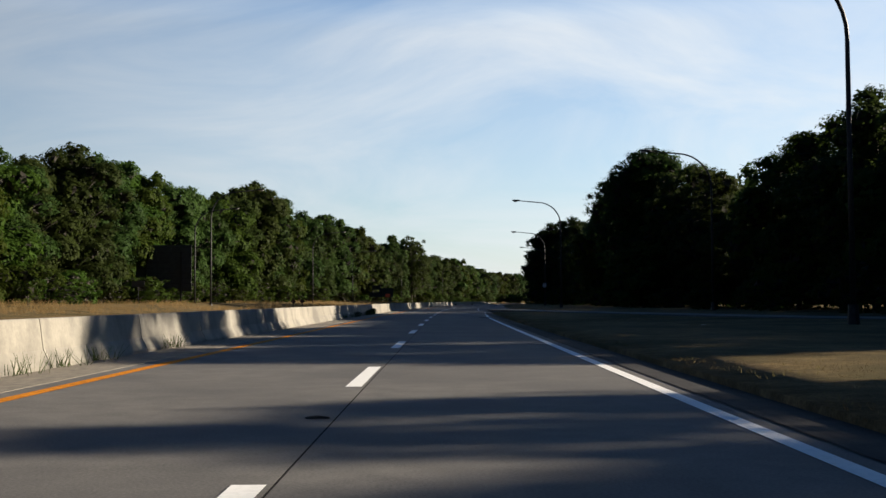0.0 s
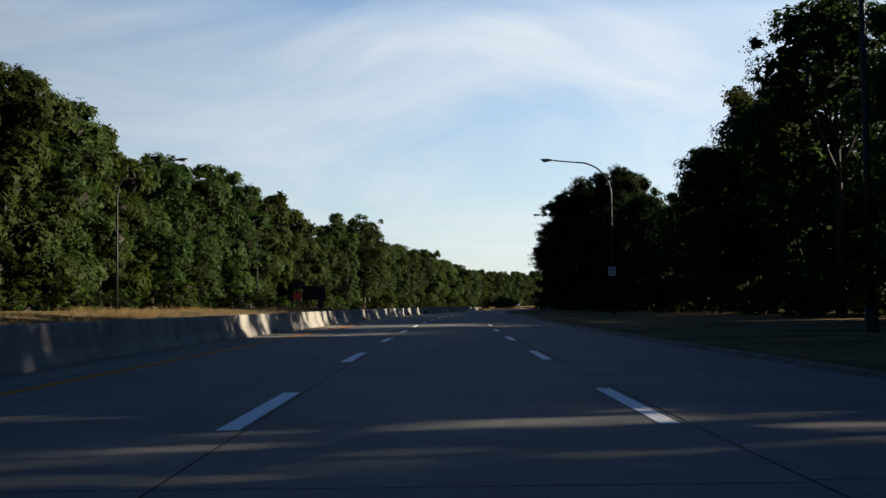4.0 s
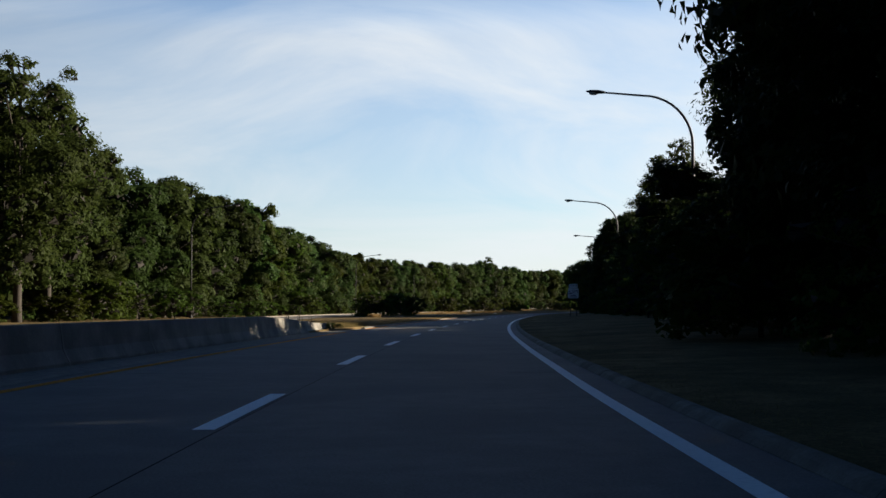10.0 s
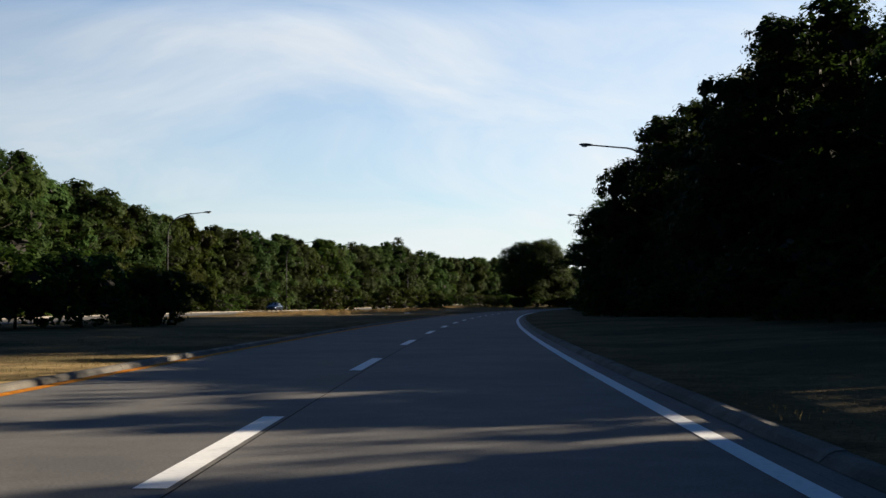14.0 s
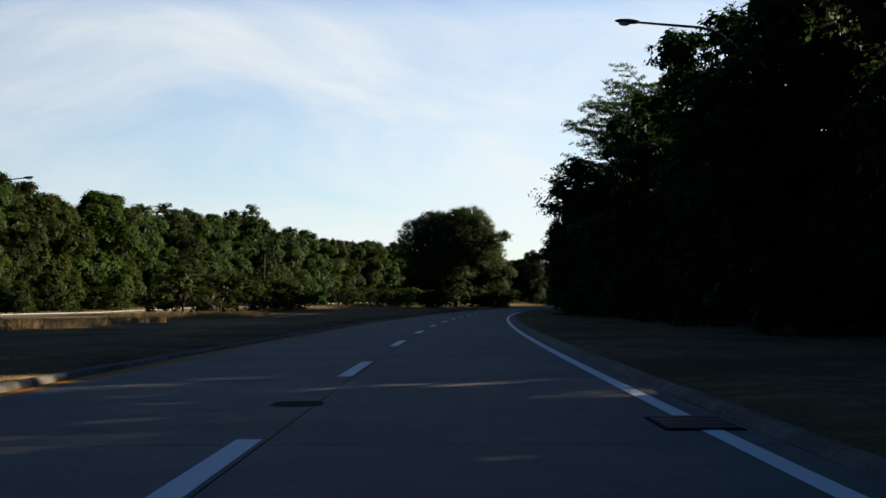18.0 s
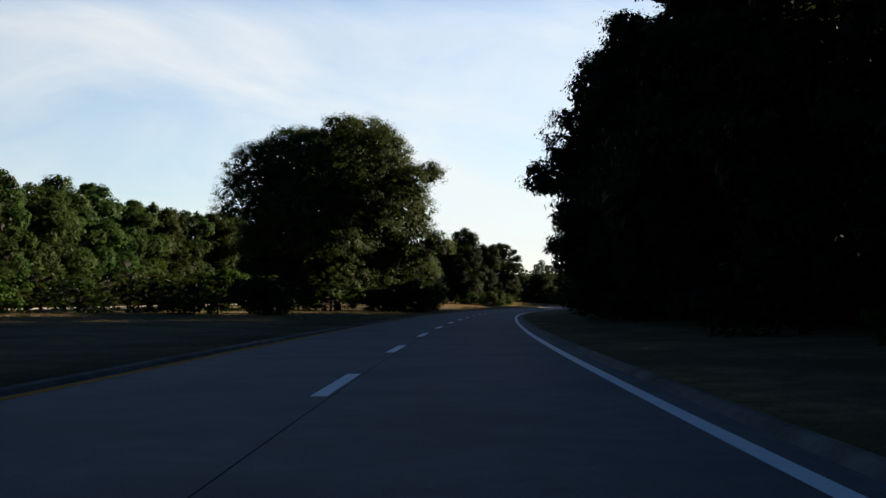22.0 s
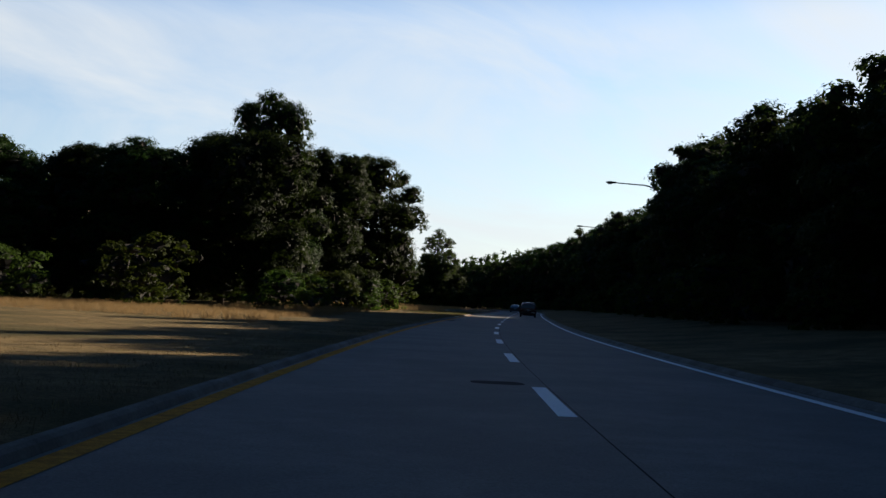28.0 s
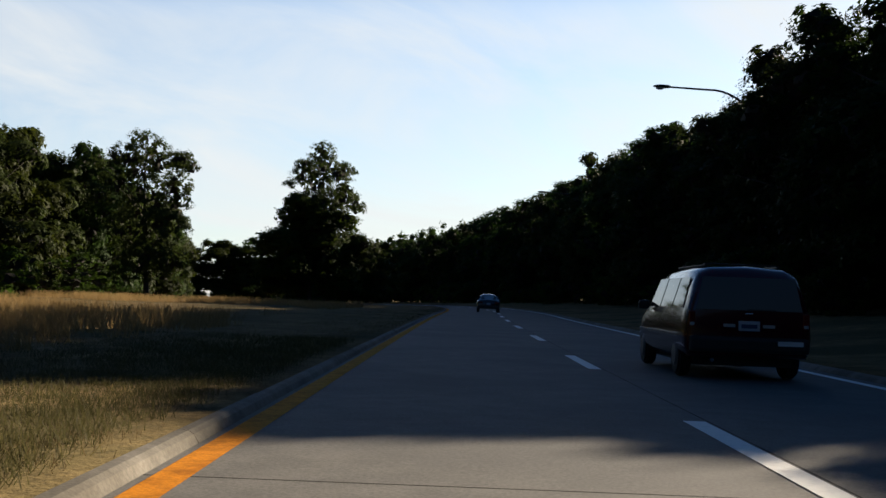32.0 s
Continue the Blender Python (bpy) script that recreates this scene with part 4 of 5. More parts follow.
for s, o in [(1000, -46), (1008, -52), (985, -50), (1020, -60)]:
    plant("far", int(rng.integers(0, 5)), s, o, 15.5, 1.1, MEDIAN, "median clump")

plant("far", 3, 141, 25.0, 8.8, 1.1, "small leafy tree in front of the dark wood", "trees along the right verge")
plant("far", 3, 150, 23.5, 5.5, 1.0, "small leafy tree in front of the dark wood", "trees along the right verge")
for s, o, tall in [(376, -38.5, 24.0), (384, -39.5, 22.5)]:
    plant("slim", 0, s, o, tall, 1.15, "tall bright green poplar at the edge of the far wood", "trees along the far verge")
plant("slim", 0, 385, 19.0, 16.0, 0.85, "slender young tree standing up out of the roadside wood", "trees along the right verge")
for k in range(11):
    plant("far", k, 1142 + 5 * (k % 3), -10 - 6.5 * k, 13.0 + (k * 3) % 4, 1.25, "far dark tree closing off the end of the meadow", "far meadow trees")
# unseen tree, added to shade the near right lane
plant("verge", 3, 17.5, 38.5, 13.2, 1.0)
for s, o, tall in [(77.8, -5.15, 0.42), (80.2, -5.2, 0.3), (87.6, -5.2, 0.36), (89.0, -5.2, 0.44), (91.8, -5.25, 0.3)]:
    plant("shrub", int(s), s, o, tall, 0.42, "bushy dark weed growing at the foot of the barrier", "weeds by the barrier")
# more trees added to keep low sun off the kerb and road
plant("near", 1, 855.5, 17.8, 12.0, 1.1)
plant("far", 1, 185.5, 33.0, 9.8, 0.7, TREE_LABELS["near"][0], TREE_LABELS["near"][2])
plant("far", 3, 191.5, 33.5, 9.4, 0.7, TREE_LABELS["near"][0], TREE_LABELS["near"][2])

# a high-crowned oak, under which the low sun reaches the road
high = tree_model("oak_tree", 460, 21.5, 5.6, 12.5, 11000, 24, M_LEAF, 0.22, 0.44, 500)
tagged(high, "tall oak with a bare trunk and high crown", "tree", "tall edge trees")
high.matrix_world = stand(187, 27.5)

# ---- street lamps ----


def lamp_model():
    top = new("street_lamp")
    bm = bmesh.new()
    bmesh.ops.create_cone(bm, cap_ends=True, segments=10, radius1=0.24, radius2=0.19, depth=0.9, matrix=Matrix.Translation((0, 0, 0.45)))
    part("base", bm, M_STEEL, top)
    path, rad = [(0, 0, 0.3), (0, 0, 6.0), (0, 0, 11.1)], [0.125, 0.11, 0.09]
    for i in range(1, 11):
        a = math.pi / 2 * i / 10
        path.append((-3.0 * (1 - math.cos(a)), 0, 11.1 + 3.0 * math.sin(a)))
        rad.append(0.09 - 0.0025 * i)
    path += [(-5.35, 0, 14.33)]
    rad += [0.055]
    v, f = tube(path, rad, 8)
    mesh_object("mast", v, f, M_STEEL, top, shade=True)
    bm = bmesh.new()
    bmesh.ops.create_uvsphere(bm, u_segments=12, v_segments=8, radius=1.0, matrix=Matrix.LocRotScale((-5.80, 0, 14.38), Euler((0, radians(4), 0)), (0.62, 0.19, 0.12)))
    part("lamp_head", bm, M_STEEL, top, "dark cobra-head lamp housing", True)
    bm = bmesh.new()
    bmesh.ops.create_uvsphere(bm, u_segments=10, v_segments=6, radius=1.0, matrix=Matrix.LocRotScale((-5.95, 0, 14.31), None, (0.30, 0.15, 0.14)))
    part("lens", bm, M_LIGHT_WHITE, top, "clear glass lamp lens", True)
    return tagged(top, "tall black steel street lamp with a curved arm", "street lamp", "street lamps along the parkway")


lamp = lamp_model()
RIGHT_LAMPS = [(42, 16.6, 0), (98.7, 24.5, 0), (147.3, 15.1, 0), (215.2, 15.7, 0), (278.5, 15.5, 0), (351.3, 15.4, 0), (419.8, 15.5, -0.05), (487, 15.5, 0), (559.6, 15.25, 0), (631, 15.5, 0), (700, 15.5, 0), (769, 16.0, -0.1), (836.6, 16.2, -0.25), (907.8, 16.5, -0.6), (976, 16.2, -0.2), (1046, 16.4, 0)]
lamp.matrix_world = stand(*RIGHT_LAMPS[0])
for s, o, z in RIGHT_LAMPS[1:]:
    copy_thing(lamp, stand(s, o, z - float(lie(s, o))))
for s, o in [(130.3, -27.4), (156, -36), (210.4, -28.6), (288, -35.5), (356, -37), (420, -38), (547, -47.5), (619, -52), (739, -57), (1010, -75)]:
    copy_thing(lamp, stand(s, o, -float(lie(s, o)), 180))

# ---- van and cars ----


def loft(name, sections, material, parent, label="", close=True):
    """A body through cross sections; each section is a y and a list of (x, z)."""
    verts, faces = [], []
    n = len(sections[0][1])
    for y, ring in sections:
        verts += [(x, y, z) for x, z in ring]
    for i in range(len(sections) - 1):
        for k in range(n):
            a, b = i * n + k, i * n + (k + 1) % n
            faces.append((a, b, b + n, a + n))
    faces += [tuple(range(n))[::-1], tuple(range(len(verts) - n, len(verts)))]
    return mesh_object(name, verts, faces, material, parent, label, True)


def ring(half, top, low, roof_half, belt):
    """A car's cross section, anticlockwise from the lower left."""
    right = [(half - 0.06, low), (half, low + 0.14), (half + 0.01, (low + belt) / 2), (half - 0.02, belt), ((half + roof_half) / 2 - 0.01, (belt + top) / 2), (roof_half, top - 0.09), (roof_half - 0.16, top - 0.01), (0.0, top + 0.02)]
    left = [(-x, z) for x, z in right[:-1]][::-1]
    return right + left


def wheel(parent, x, y, r=0.33, w=0.21):
    bm = bmesh.new()
    bmesh.ops.create_cone(bm, cap_ends=True, segments=24, radius1=r, radius2=r, depth=w, matrix=pose(x, y, r, 0, 90, 0))
    bmesh.ops.bevel(bm, geom=[e for e in bm.edges if len(e.link_faces) == 2 and any(len(f.verts) > 4 for f in e.link_faces)], offset=0.035, segments=2, affect="EDGES")
    wh = part("wheel", bm, M_RUBBER, parent, "black rubber tyre")
    out = 1 if x > 0 else -1
    bm = bmesh.new()
    bmesh.ops.create_cone(bm, cap_ends=True, segments=18, radius1=r * 0.62, radius2=r * 0.5, depth=0.03, matrix=pose(x + out * (w / 2 + 0.005), y, r, 0, 90 * out, 0))
    part("rim", bm, M_RIM, wh, "dull metal wheel rim")


def slab_part(name, pts, thick, material, parent, label=""):
    """A thin plate from a polygon, pushed along its normal."""
    pts = [Vector(p) for p in pts]
    n = (pts[1] - pts[0]).cross(pts[2] - pts[0]).normalized() * thick
    verts = [p for p in pts] + [p + n for p in pts]
    k = len(pts)
    faces = [tuple(range(k))[::-1], tuple(range(k, 2 * k))] + [(i, (i + 1) % k, k + (i + 1) % k, k + i) for i in range(k)]
    return mesh_object(name, verts, faces, material, parent, label)


def minivan(m):
    top = group_of("minivan", m, "dark maroon minivan with roof rack on the concrete road", "minivan")
    S = [(-0.02, ring(0.86, 0.98, 0.44, 0.80, 0.90)), (0.0, ring(0.91, 1.14, 0.38, 0.80, 0.98)), (0.05, ring(0.945, 1.50, 0.35, 0.75, 1.01)), (0.12, ring(0.955, 1.66, 0.34, 0.73, 1.02)), (0.30, ring(0.96, 1.715, 0.33, 0.73, 1.03)), (1.2, ring(0.96, 1.735, 0.30, 0.74, 1.02)), (2.4, ring(0.96, 1.73, 0.28, 0.73, 1.0)),
         (3.1, ring(0.955, 1.68, 0.28, 0.69, 0.98)), (3.6, ring(0.95, 1.42, 0.28, 0.66, 0.97)), (4.1, ring(0.94, 1.06, 0.29, 0.72, 0.90)), (4.7, ring(0.88, 0.92, 0.31, 0.70, 0.78)), (5.02, ring(0.76, 0.74, 0.36, 0.60, 0.62))]
    loft("body", S, M_VAN, top, "dark maroon painted body")
    slab_part("rear_window", [(0.80, -0.030, 1.06), (-0.80, -0.030, 1.06), (-0.70, 0.050, 1.56), (0.70, 0.050, 1.56)], 0.01, M_GLASS, top, "dark tinted rear window")
    for x in (-1, 1):
        for y0, y1, y2, y3 in ((0.34, 1.16, 1.16, 0.50), (1.24, 2.22, 2.22, 1.24), (2.30, 3.26, 3.02, 2.30)):
            q = [(x * 0.930, y0, 1.07), (x * 0.930, y1, 1.07), (x * 0.782, y2, 1.55), (x * 0.782, y3, 1.55)]
            slab_part("side_window", q if x > 0 else q[::-1], 0.015, M_GLASS, top, "tinted side window")
        bm = box(bmesh.new(), x * 0.86 - 0.05, x * 0.86 + 0.05, -0.025, 0.10, 0.80, 1.04, 0.02)
        tl = part("tail_light", bm, M_LIGHT_RED, top, "red tail light")
        part("reverse_lens", box(bmesh.new(), x * 0.86 - 0.035, x * 0.86 + 0.035, -0.032, 0.02, 0.81, 0.86, 0.01), M_LIGHT_WHITE, tl)
        part("bumper_reflector", box(bmesh.new(), x * 0.30 - 0.09, x * 0.30 + 0.09, -0.035, 0.03, 0.80, 0.85, 0.008), M_LIGHT_WHITE, top, "pale reflector strip")
        bm = box(bmesh.new(), x * 1.04 - 0.10, x * 1.04 + 0.10, 3.30, 3.42, 1.02, 1.18, 0.04)
        part("mirror", bm, M_TRIM, top, "black wing mirror")
        part("rub_strip", box(bmesh.new(), x * 0.965 - 0.012, x * 0.965 + 0.012, 0.55, 4.2, 0.62, 0.68, 0.008), M_CHROME, top, "pale side rub strip")
        part("roof_rail", box(bmesh.new(), x * 0.56 - 0.02, x * 0.56 + 0.02, 0.5, 2.6, 1.735, 1.765, 0.01), M_TRIM, top)
    for y in (0.62, 2.3):
        part("roof_bar", box(bmesh.new(), -0.57, 0.57, y - 0.03, y + 0.03, 1.762, 1.785, 0.01), M_TRIM, top)
    part("bumper", box(bmesh.new(), -0.90, 0.90, -0.10, 0.14, 0.42, 0.66, 0.06), M_TRIM, top, "dark rear bumper")
    part("bumper_sticker", box(bmesh.new(), 0.42, 0.80, -0.108, -0.098, 0.54, 0.61), M_SIGN_WHITE, top, "white bumper sticker")
    plate = part("number_plate", box(bmesh.new(), -0.16, 0.16, -0.04, 0.03, 0.75, 0.90, 0.008), M_PLATE, top, "pale number plate")
    part("plate_bar", box(bmesh.new(), -0.12, 0.12, -0.046, -0.038, 0.79, 0.85), M_PLATE_BAR, plate)
    part("badge", box(bmesh.new(), -0.06, 0.06, -0.02, 0.05, 1.00, 1.02, 0.006), M_CHROME, top, "small chrome badge")
    part("wiper", box(bmesh.new(), -0.03, 0.40, -0.03, 0.0, 1.065, 1.08), M_TRIM, top)
    v, f = tube([(-0.55, 0.9, 0.30), (-0.55, -0.04, 0.30)], [0.03, 0.03], 8)
    mesh_object("exhaust_pipe", v, f, M_CHROME, top)
    part("underbody", box(bmesh.new(), -0.75, 0.75, 0.3, 4.6, 0.20, 0.36), M_TRIM, top)
    for x in (-0.84, 0.84):
        for y in (0.85, 3.92):
            wheel(top, x, y)
    return top


def sedan(m, paint_material, label, group=""):
    top = group_of("sedan", m, label, "car", group)
    S = [(0.02, ring(0.80, 0.90, 0.40, 0.74, 0.80)), (0.12, ring(0.86, 0.98, 0.34, 0.74, 0.84)), (0.75, ring(0.88, 1.02, 0.28, 0.68, 0.88)), (1.25, ring(0.88, 1.36, 0.26, 0.56, 0.89)), (1.7, ring(0.88, 1.42, 0.26, 0.58, 0.89)), (2.5, ring(0.88, 1.41, 0.26, 0.58, 0.88)),
         (3.2, ring(0.87, 1.02, 0.26, 0.66, 0.86)), (4.1, ring(0.84, 0.86, 0.28, 0.68, 0.74)), (4.6, ring(0.72, 0.70, 0.34, 0.58, 0.60))]
    loft("body", S, paint_material, top)
    slab_part("rear_window", [(0.58, 0.76, 1.03), (-0.58, 0.76, 1.03), (-0.50, 1.24, 1.34), (0.50, 1.24, 1.34)], 0.02, M_GLASS, top, "dark rear window")
    slab_part("windscreen", [(-0.60, 3.16, 1.05), (0.60, 3.16, 1.05), (0.50, 2.56, 1.39), (-0.50, 2.56, 1.39)], 0.02, M_GLASS, top, "dark windscreen")
    for x in (-1, 1):
        q = [(x * 0.865, 1.05, 0.93), (x * 0.865, 3.0, 0.93), (x * 0.68, 2.5, 1.31), (x * 0.68, 1.45, 1.31)]
        slab_part("side_window", q if x > 0 else q[::-1], 0.03, M_GLASS, top)
        part("tail_light", box(bmesh.new(), x * 0.62 - 0.16, x * 0.62 + 0.16, 0.0, 0.08, 0.70, 0.84, 0.02), M_LIGHT_RED, top, "red tail light")
        part("headlight", box(bmesh.new(), x * 0.55 - 0.14, x * 0.55 + 0.14, 4.50, 4.60, 0.55, 0.67, 0.02), M_LIGHT_WHITE, top, "clear headlight")
        part("mirror", box(bmesh.new(), x * 0.94 - 0.08, x * 0.94 + 0.08, 2.78, 2.88, 0.90, 1.02, 0.03), M_TRIM, top)
    part("bumper", box(bmesh.new(), -0.82, 0.82, -0.06, 0.12, 0.36, 0.56, 0.05), M_TRIM, top)
    plate = part("number_plate", box(bmesh.new(), -0.16, 0.16, -0.075, -0.055, 0.60, 0.74, 0.006), M_PLATE, top)
    part("plate_bar", box(bmesh.new(), -0.11, 0.11, -0.081, -0.073, 0.645, 0.695), M_PLATE_BAR, plate)
    for x in (-0.77, 0.77):
        for y in (0.85, 3.7):
            wheel(top, x, y, 0.31, 0.19)
    return top


def on_road(s, o):
    return stand(s, o, 0.01) @ pose(0, 0, 0, 0, math.degrees(math.atan(float(bank(s)))), 0)


minivan(on_road(923.3, 2.15))
sedan(on_road(991.0, -0.7), M_SEDAN, "black four-door sedan farther along the concrete road")
sedan(stand(575, -39.5, 0.18, 180), M_NAVY, "dark navy sedan on the opposite carriageway", "oncoming cars")

# ---- signs ----


def letters(text, size, m, material, parent):
    cu = bpy.data.curves.new("lettering", "FONT")
    cu.body, cu.size, cu.align_x, cu.align_y, cu.extrude = text, size, "CENTER", "CENTER", 0.004
    tmp = new("lettering", cu)
    me = bpy.data.meshes.new_from_object(tmp.evaluated_get(bpy.context.evaluated_depsgraph_get()))
    bpy.data.objects.remove(tmp)
    me.materials.clear()
    me.materials.append(material)
    ob = new("lettering", me)
    ob.parent = parent
    ob.matrix_local = m
    return ob




def rounded_plate(bm, x0, x1, z0, z1, y0, y1):
    box(bm, x0, x1, y0, y1, z0, z1)
    bmesh.ops.bevel(bm, geom=[e for e in bm.edges if abs(e.verts[0].co.y - e.verts[1].co.y) > 0.5 * abs(y1 - y0)], offset=0.05, segments=3, affect="EDGES")
    return bm


def speed_sign():
    top = group_of("speed_sign", stand(214.6, 15.6, 3.62), "white speed limit sign strapped to a lamp mast", "road sign")
    plate = part("plate", rounded_plate(bmesh.new(), -0.33, 0.33, 0, 0.84, -0.01, 0.01), M_SIGN_WHITE, top)
    for z, w in ((0.74, 0.20), (0.62, 0.22), (0.50, 0.20)):
        part("word_bar", box(bmesh.new(), -w, w, -0.016, -0.009, z - 0.03, z + 0.03), M_SIGN_BLACK, plate)
    letters("55", 0.40, pose(0, -0.012, 0.23, 90, 0, 0), M_SIGN_BLACK, plate)
    for z in (0.2, 0.65):
        part("strap", box(bmesh.new(), -0.12, 0.12, 0.01, 0.05, z - 0.02, z + 0.02), M_STEEL, top)


def route_sign():
    top = group_of("route_sign", stand(404.0, 9.9, 0.14), "white parkway route marker on two dark posts with yellow reflectors", "road sign")
    for x in (-0.34, 0.34):
        post = part("post", box(bmesh.new(), x - 0.035, x + 0.035, 0.0, 0.05, -0.2, 3.3, 0.006), M_STEEL, top, "dark square sign post")
        part("reflector", box(bmesh.new(), x - 0.06, x + 0.06, -0.012, 0.0, 0.98, 1.38, 0.004), M_REFLECTOR, post, "yellow reflector strip")
    head = part("header_plate", rounded_plate(bmesh.new(), -0.46, 0.46, 3.03, 3.45, -0.03, -0.008), M_SIGN_WHITE, top)
    letters("NORTH", 0.30, pose(0, -0.033, 3.245, 90, 0, 0), M_SIGN_BLUE, head)
    main = part("route_plate", rounded_plate(bmesh.new(), -0.56, 0.56, 1.92, 3.0, -0.03, -0.008), M_SIGN_WHITE, top)
    letters("SM", 0.52, pose(0.18, -0.033, 2.64, 90, 0, 0), M_SIGN_BLUE, main)
    mark = [(-0.50, 2.38), (-0.12, 2.38), (-0.12, 2.46), (-0.22, 2.48), (-0.26, 2.56), (-0.36, 2.50), (-0.42, 2.44), (-0.50, 2.44)]
    slab_part("emblem", [(x, -0.031, z) for x, z in mark], 0.006, M_SIGN_BLUE, main)
    slab_part("emblem", [(-0.47, -0.031, 2.56), (-0.37, -0.031, 2.56), (-0.37, -0.031, 2.76), (-0.44, -0.031, 2.74)], 0.006, M_SIGN_BLUE, main)
    part("rule", box(bmesh.new(), -0.54, 0.54, -0.036, -0.029, 2.325, 2.345), M_SIGN_BLUE, main)
    for z, w in ((2.22, 0.28), (2.06, 0.42)):
        part("word_bar", box(bmesh.new(), -w, w, -0.036, -0.029, z - 0.035, z + 0.035), M_SIGN_BLUE, main)


def panel_sign(s, o, panels, posts, label):
    """The dark back of a guide sign for the other direction."""
    top = group_of("guide_sign", stand(s, o, -float(lie(s, o))), label, "road sign", "guide signs seen from behind")
    for x0, x1, z0, z1 in panels:
        p = part("panel", box(bmesh.new(), x0, x1, -0.03, 0.03, z0, z1, 0.01), M_ALU, top)
        n = int((z1 - z0) / 0.6)
        for k in range(n):
            z = z0 + (k + 0.5) * (z1 - z0) / n
            part("stiffener", box(bmesh.new(), x0 + 0.05, x1 - 0.05, -0.07, -0.03, z - 0.03, z + 0.03), M_STEEL, p)
    for x, z in posts:
        part("post", box(bmesh.new(), x - 0.10, x + 0.10, -0.2, -0.07, -0.3, z, 0.01), M_STEEL, top)


speed_sign()
route_sign()
panel_sign(138, -35.2, [(-3.5, 3.5, 2.5, 8.3)], [(-2.2, 7.5), (2.2, 7.5)], "large dark unlit back of a guide sign on two posts")
panel_sign(297, -28.3, [(-2.0, 1.9, 2.3, 4.7), (-4.7, -2.0, 2.3, 3.5), (-3.9, -1.5, 4.2, 5.4)], [(-1.2, 4.6), (1.2, 4.6), (-3.7, 4.2)], "stepped dark back of a guide sign on posts")
panel_sign(295.5, -26.9, [(-0.43, 0.43, 0.9, 2.1)], [(0.0, 1.9)], "small dark back of a roadside sign")


def small_sign(s, o, z, w, h, material, turn, label):
    top = group_of("small_sign", stand(s, o, -float(lie(s, o))), label, "road sign")
    post = part("post", box(bmesh.new(), -0.03, 0.03, -0.03, 0.03, -0.2, z + h / 2, 0.005), M_STEEL, top)
    bm = box(bmesh.new(), -w / 2, w / 2, -0.012, 0.012, -h / 2, h / 2)
    bmesh.ops.transform(bm, matrix=pose(0, -0.045, z, 0, turn, 0), verts=bm.verts)
    part("plate", bm, material, top)


small_sign(241, -18.2, 2.35, 0.95, 0.75, M_SIGN_RED, 0, "small brown-red roadside sign on a post")
small_sign(132, -17.9, 1.15, 0.45, 0.45, M_MARKER, 45, "small dark red diamond marker on a post")
small_sign(132.4, -16.9, 1.15, 0.45, 0.45, M_MARKER, 45, "small dark red diamond marker on a post")
small_sign(112, -30.5, 3.0, 1.3, 0.6, M_ALU, 0, "dark back of a small sign on a pale post")

# ---- marks and litter on the road ----


def patch(s0, s1, o0, o1):
    """A ragged dab of tar on the road."""
    gen = np.random.default_rng(int(s0 * 10))
    verts = []
    for k in range(12):
        a = 2 * math.pi * k / 12
        c, d = math.cos(a), math.sin(a)
        f = 1 / max(abs(c), abs(d)) * gen.uniform(0.86, 1.0)
        verts.append(at((s0 + s1) / 2 + (s1 - s0) / 2 * c * f, (o0 + o1) / 2 + (o1 - o0) / 2 * d * f, 0.004))
    mesh_object("tar_patch", verts, [tuple(range(12))[::-1]], M_TAR, road)


for s0, s1, o0, o1 in [(378.6, 379.5, 0.1, 0.75), (373.3, 374.2, 3.4, 4.4), (184.1, 184.8, 4.1, 4.9), (182.1, 182.8, 3.5, 4.4), (265.0, 265.8, -0.3, 0.5), (509.2, 510.0, -0.2, 0.36), (508.0, 508.7, 3.2, 4.2), (519.6, 520.4, -0.3, 0.3), (810.4, 811.2, -1.0, -0.1), (73.0, 73.9, -4.0, -3.5), (719.3, 720.0, 3.6, 4.2), (597.0, 597.4, 0.3, 0.5)]:
    patch(s0, s1, o0, o1)


def grate(s, o):
    top = group_of("drain_grate", stand(s, o, 0.004), "black iron drain grate by the kerb", "drain grate", "drain grates")
    part("frame", box(bmesh.new(), -0.36, 0.36, -0.55, 0.55, -0.02, 0.008), M_TAR, top)
    for k in range(9):
        part("bar", box(bmesh.new(), -0.33, 0.33, -0.5 + k * 0.125 - 0.03, -0.5 + k * 0.125 + 0.03, 0.008, 0.022), M_STEEL, top)


grate(872.3, -3.55)
grate(73.1, 3.62)
grate(517.9, 3.95)


def litter(s, o, w, label, material, name="road_litter", lift=0.002):
    gen = np.random.default_rng(int(s * 7))
    bm = bmesh.new()
    bmesh.ops.create_icosphere(bm, subdivisions=2, radius=1.0)
    for v in bm.verts:
        v.co = Vector((v.co.x * w, v.co.y * w * 0.35, max(0, v.co.z) * w * 0.18)) * gen.uniform(0.7, 1.2)
    ob = part(name, bm, material)
    ob.matrix_world = stand(s, o, lift)
    tagged(ob, label, "litter")


litter(10.7, 0.02, 0.14, "flat brown scrap of wood lying on the road", M_BARK)
litter(544.9, 0.15, 0.13, "crumpled pale scrap lying on the road", M_KERB)
litter(718.1, 0.12, 0.12, "crumpled pale scrap lying on the road", M_KERB)
litter(789.6, -0.62, 0.12, "crumpled pale scrap lying on the road", M_KERB)
litter(534.5, -11.3, 0.45, "pale stone lying in the median grass", M_SIGN_WHITE, "stone", 0.11)
litter(42.7, 11.1, 0.12, "small white scrap lying on the verge", M_SIGN_WHITE, "road_litter", 0.14)

# ---- grass, weeds and straw past counting ----


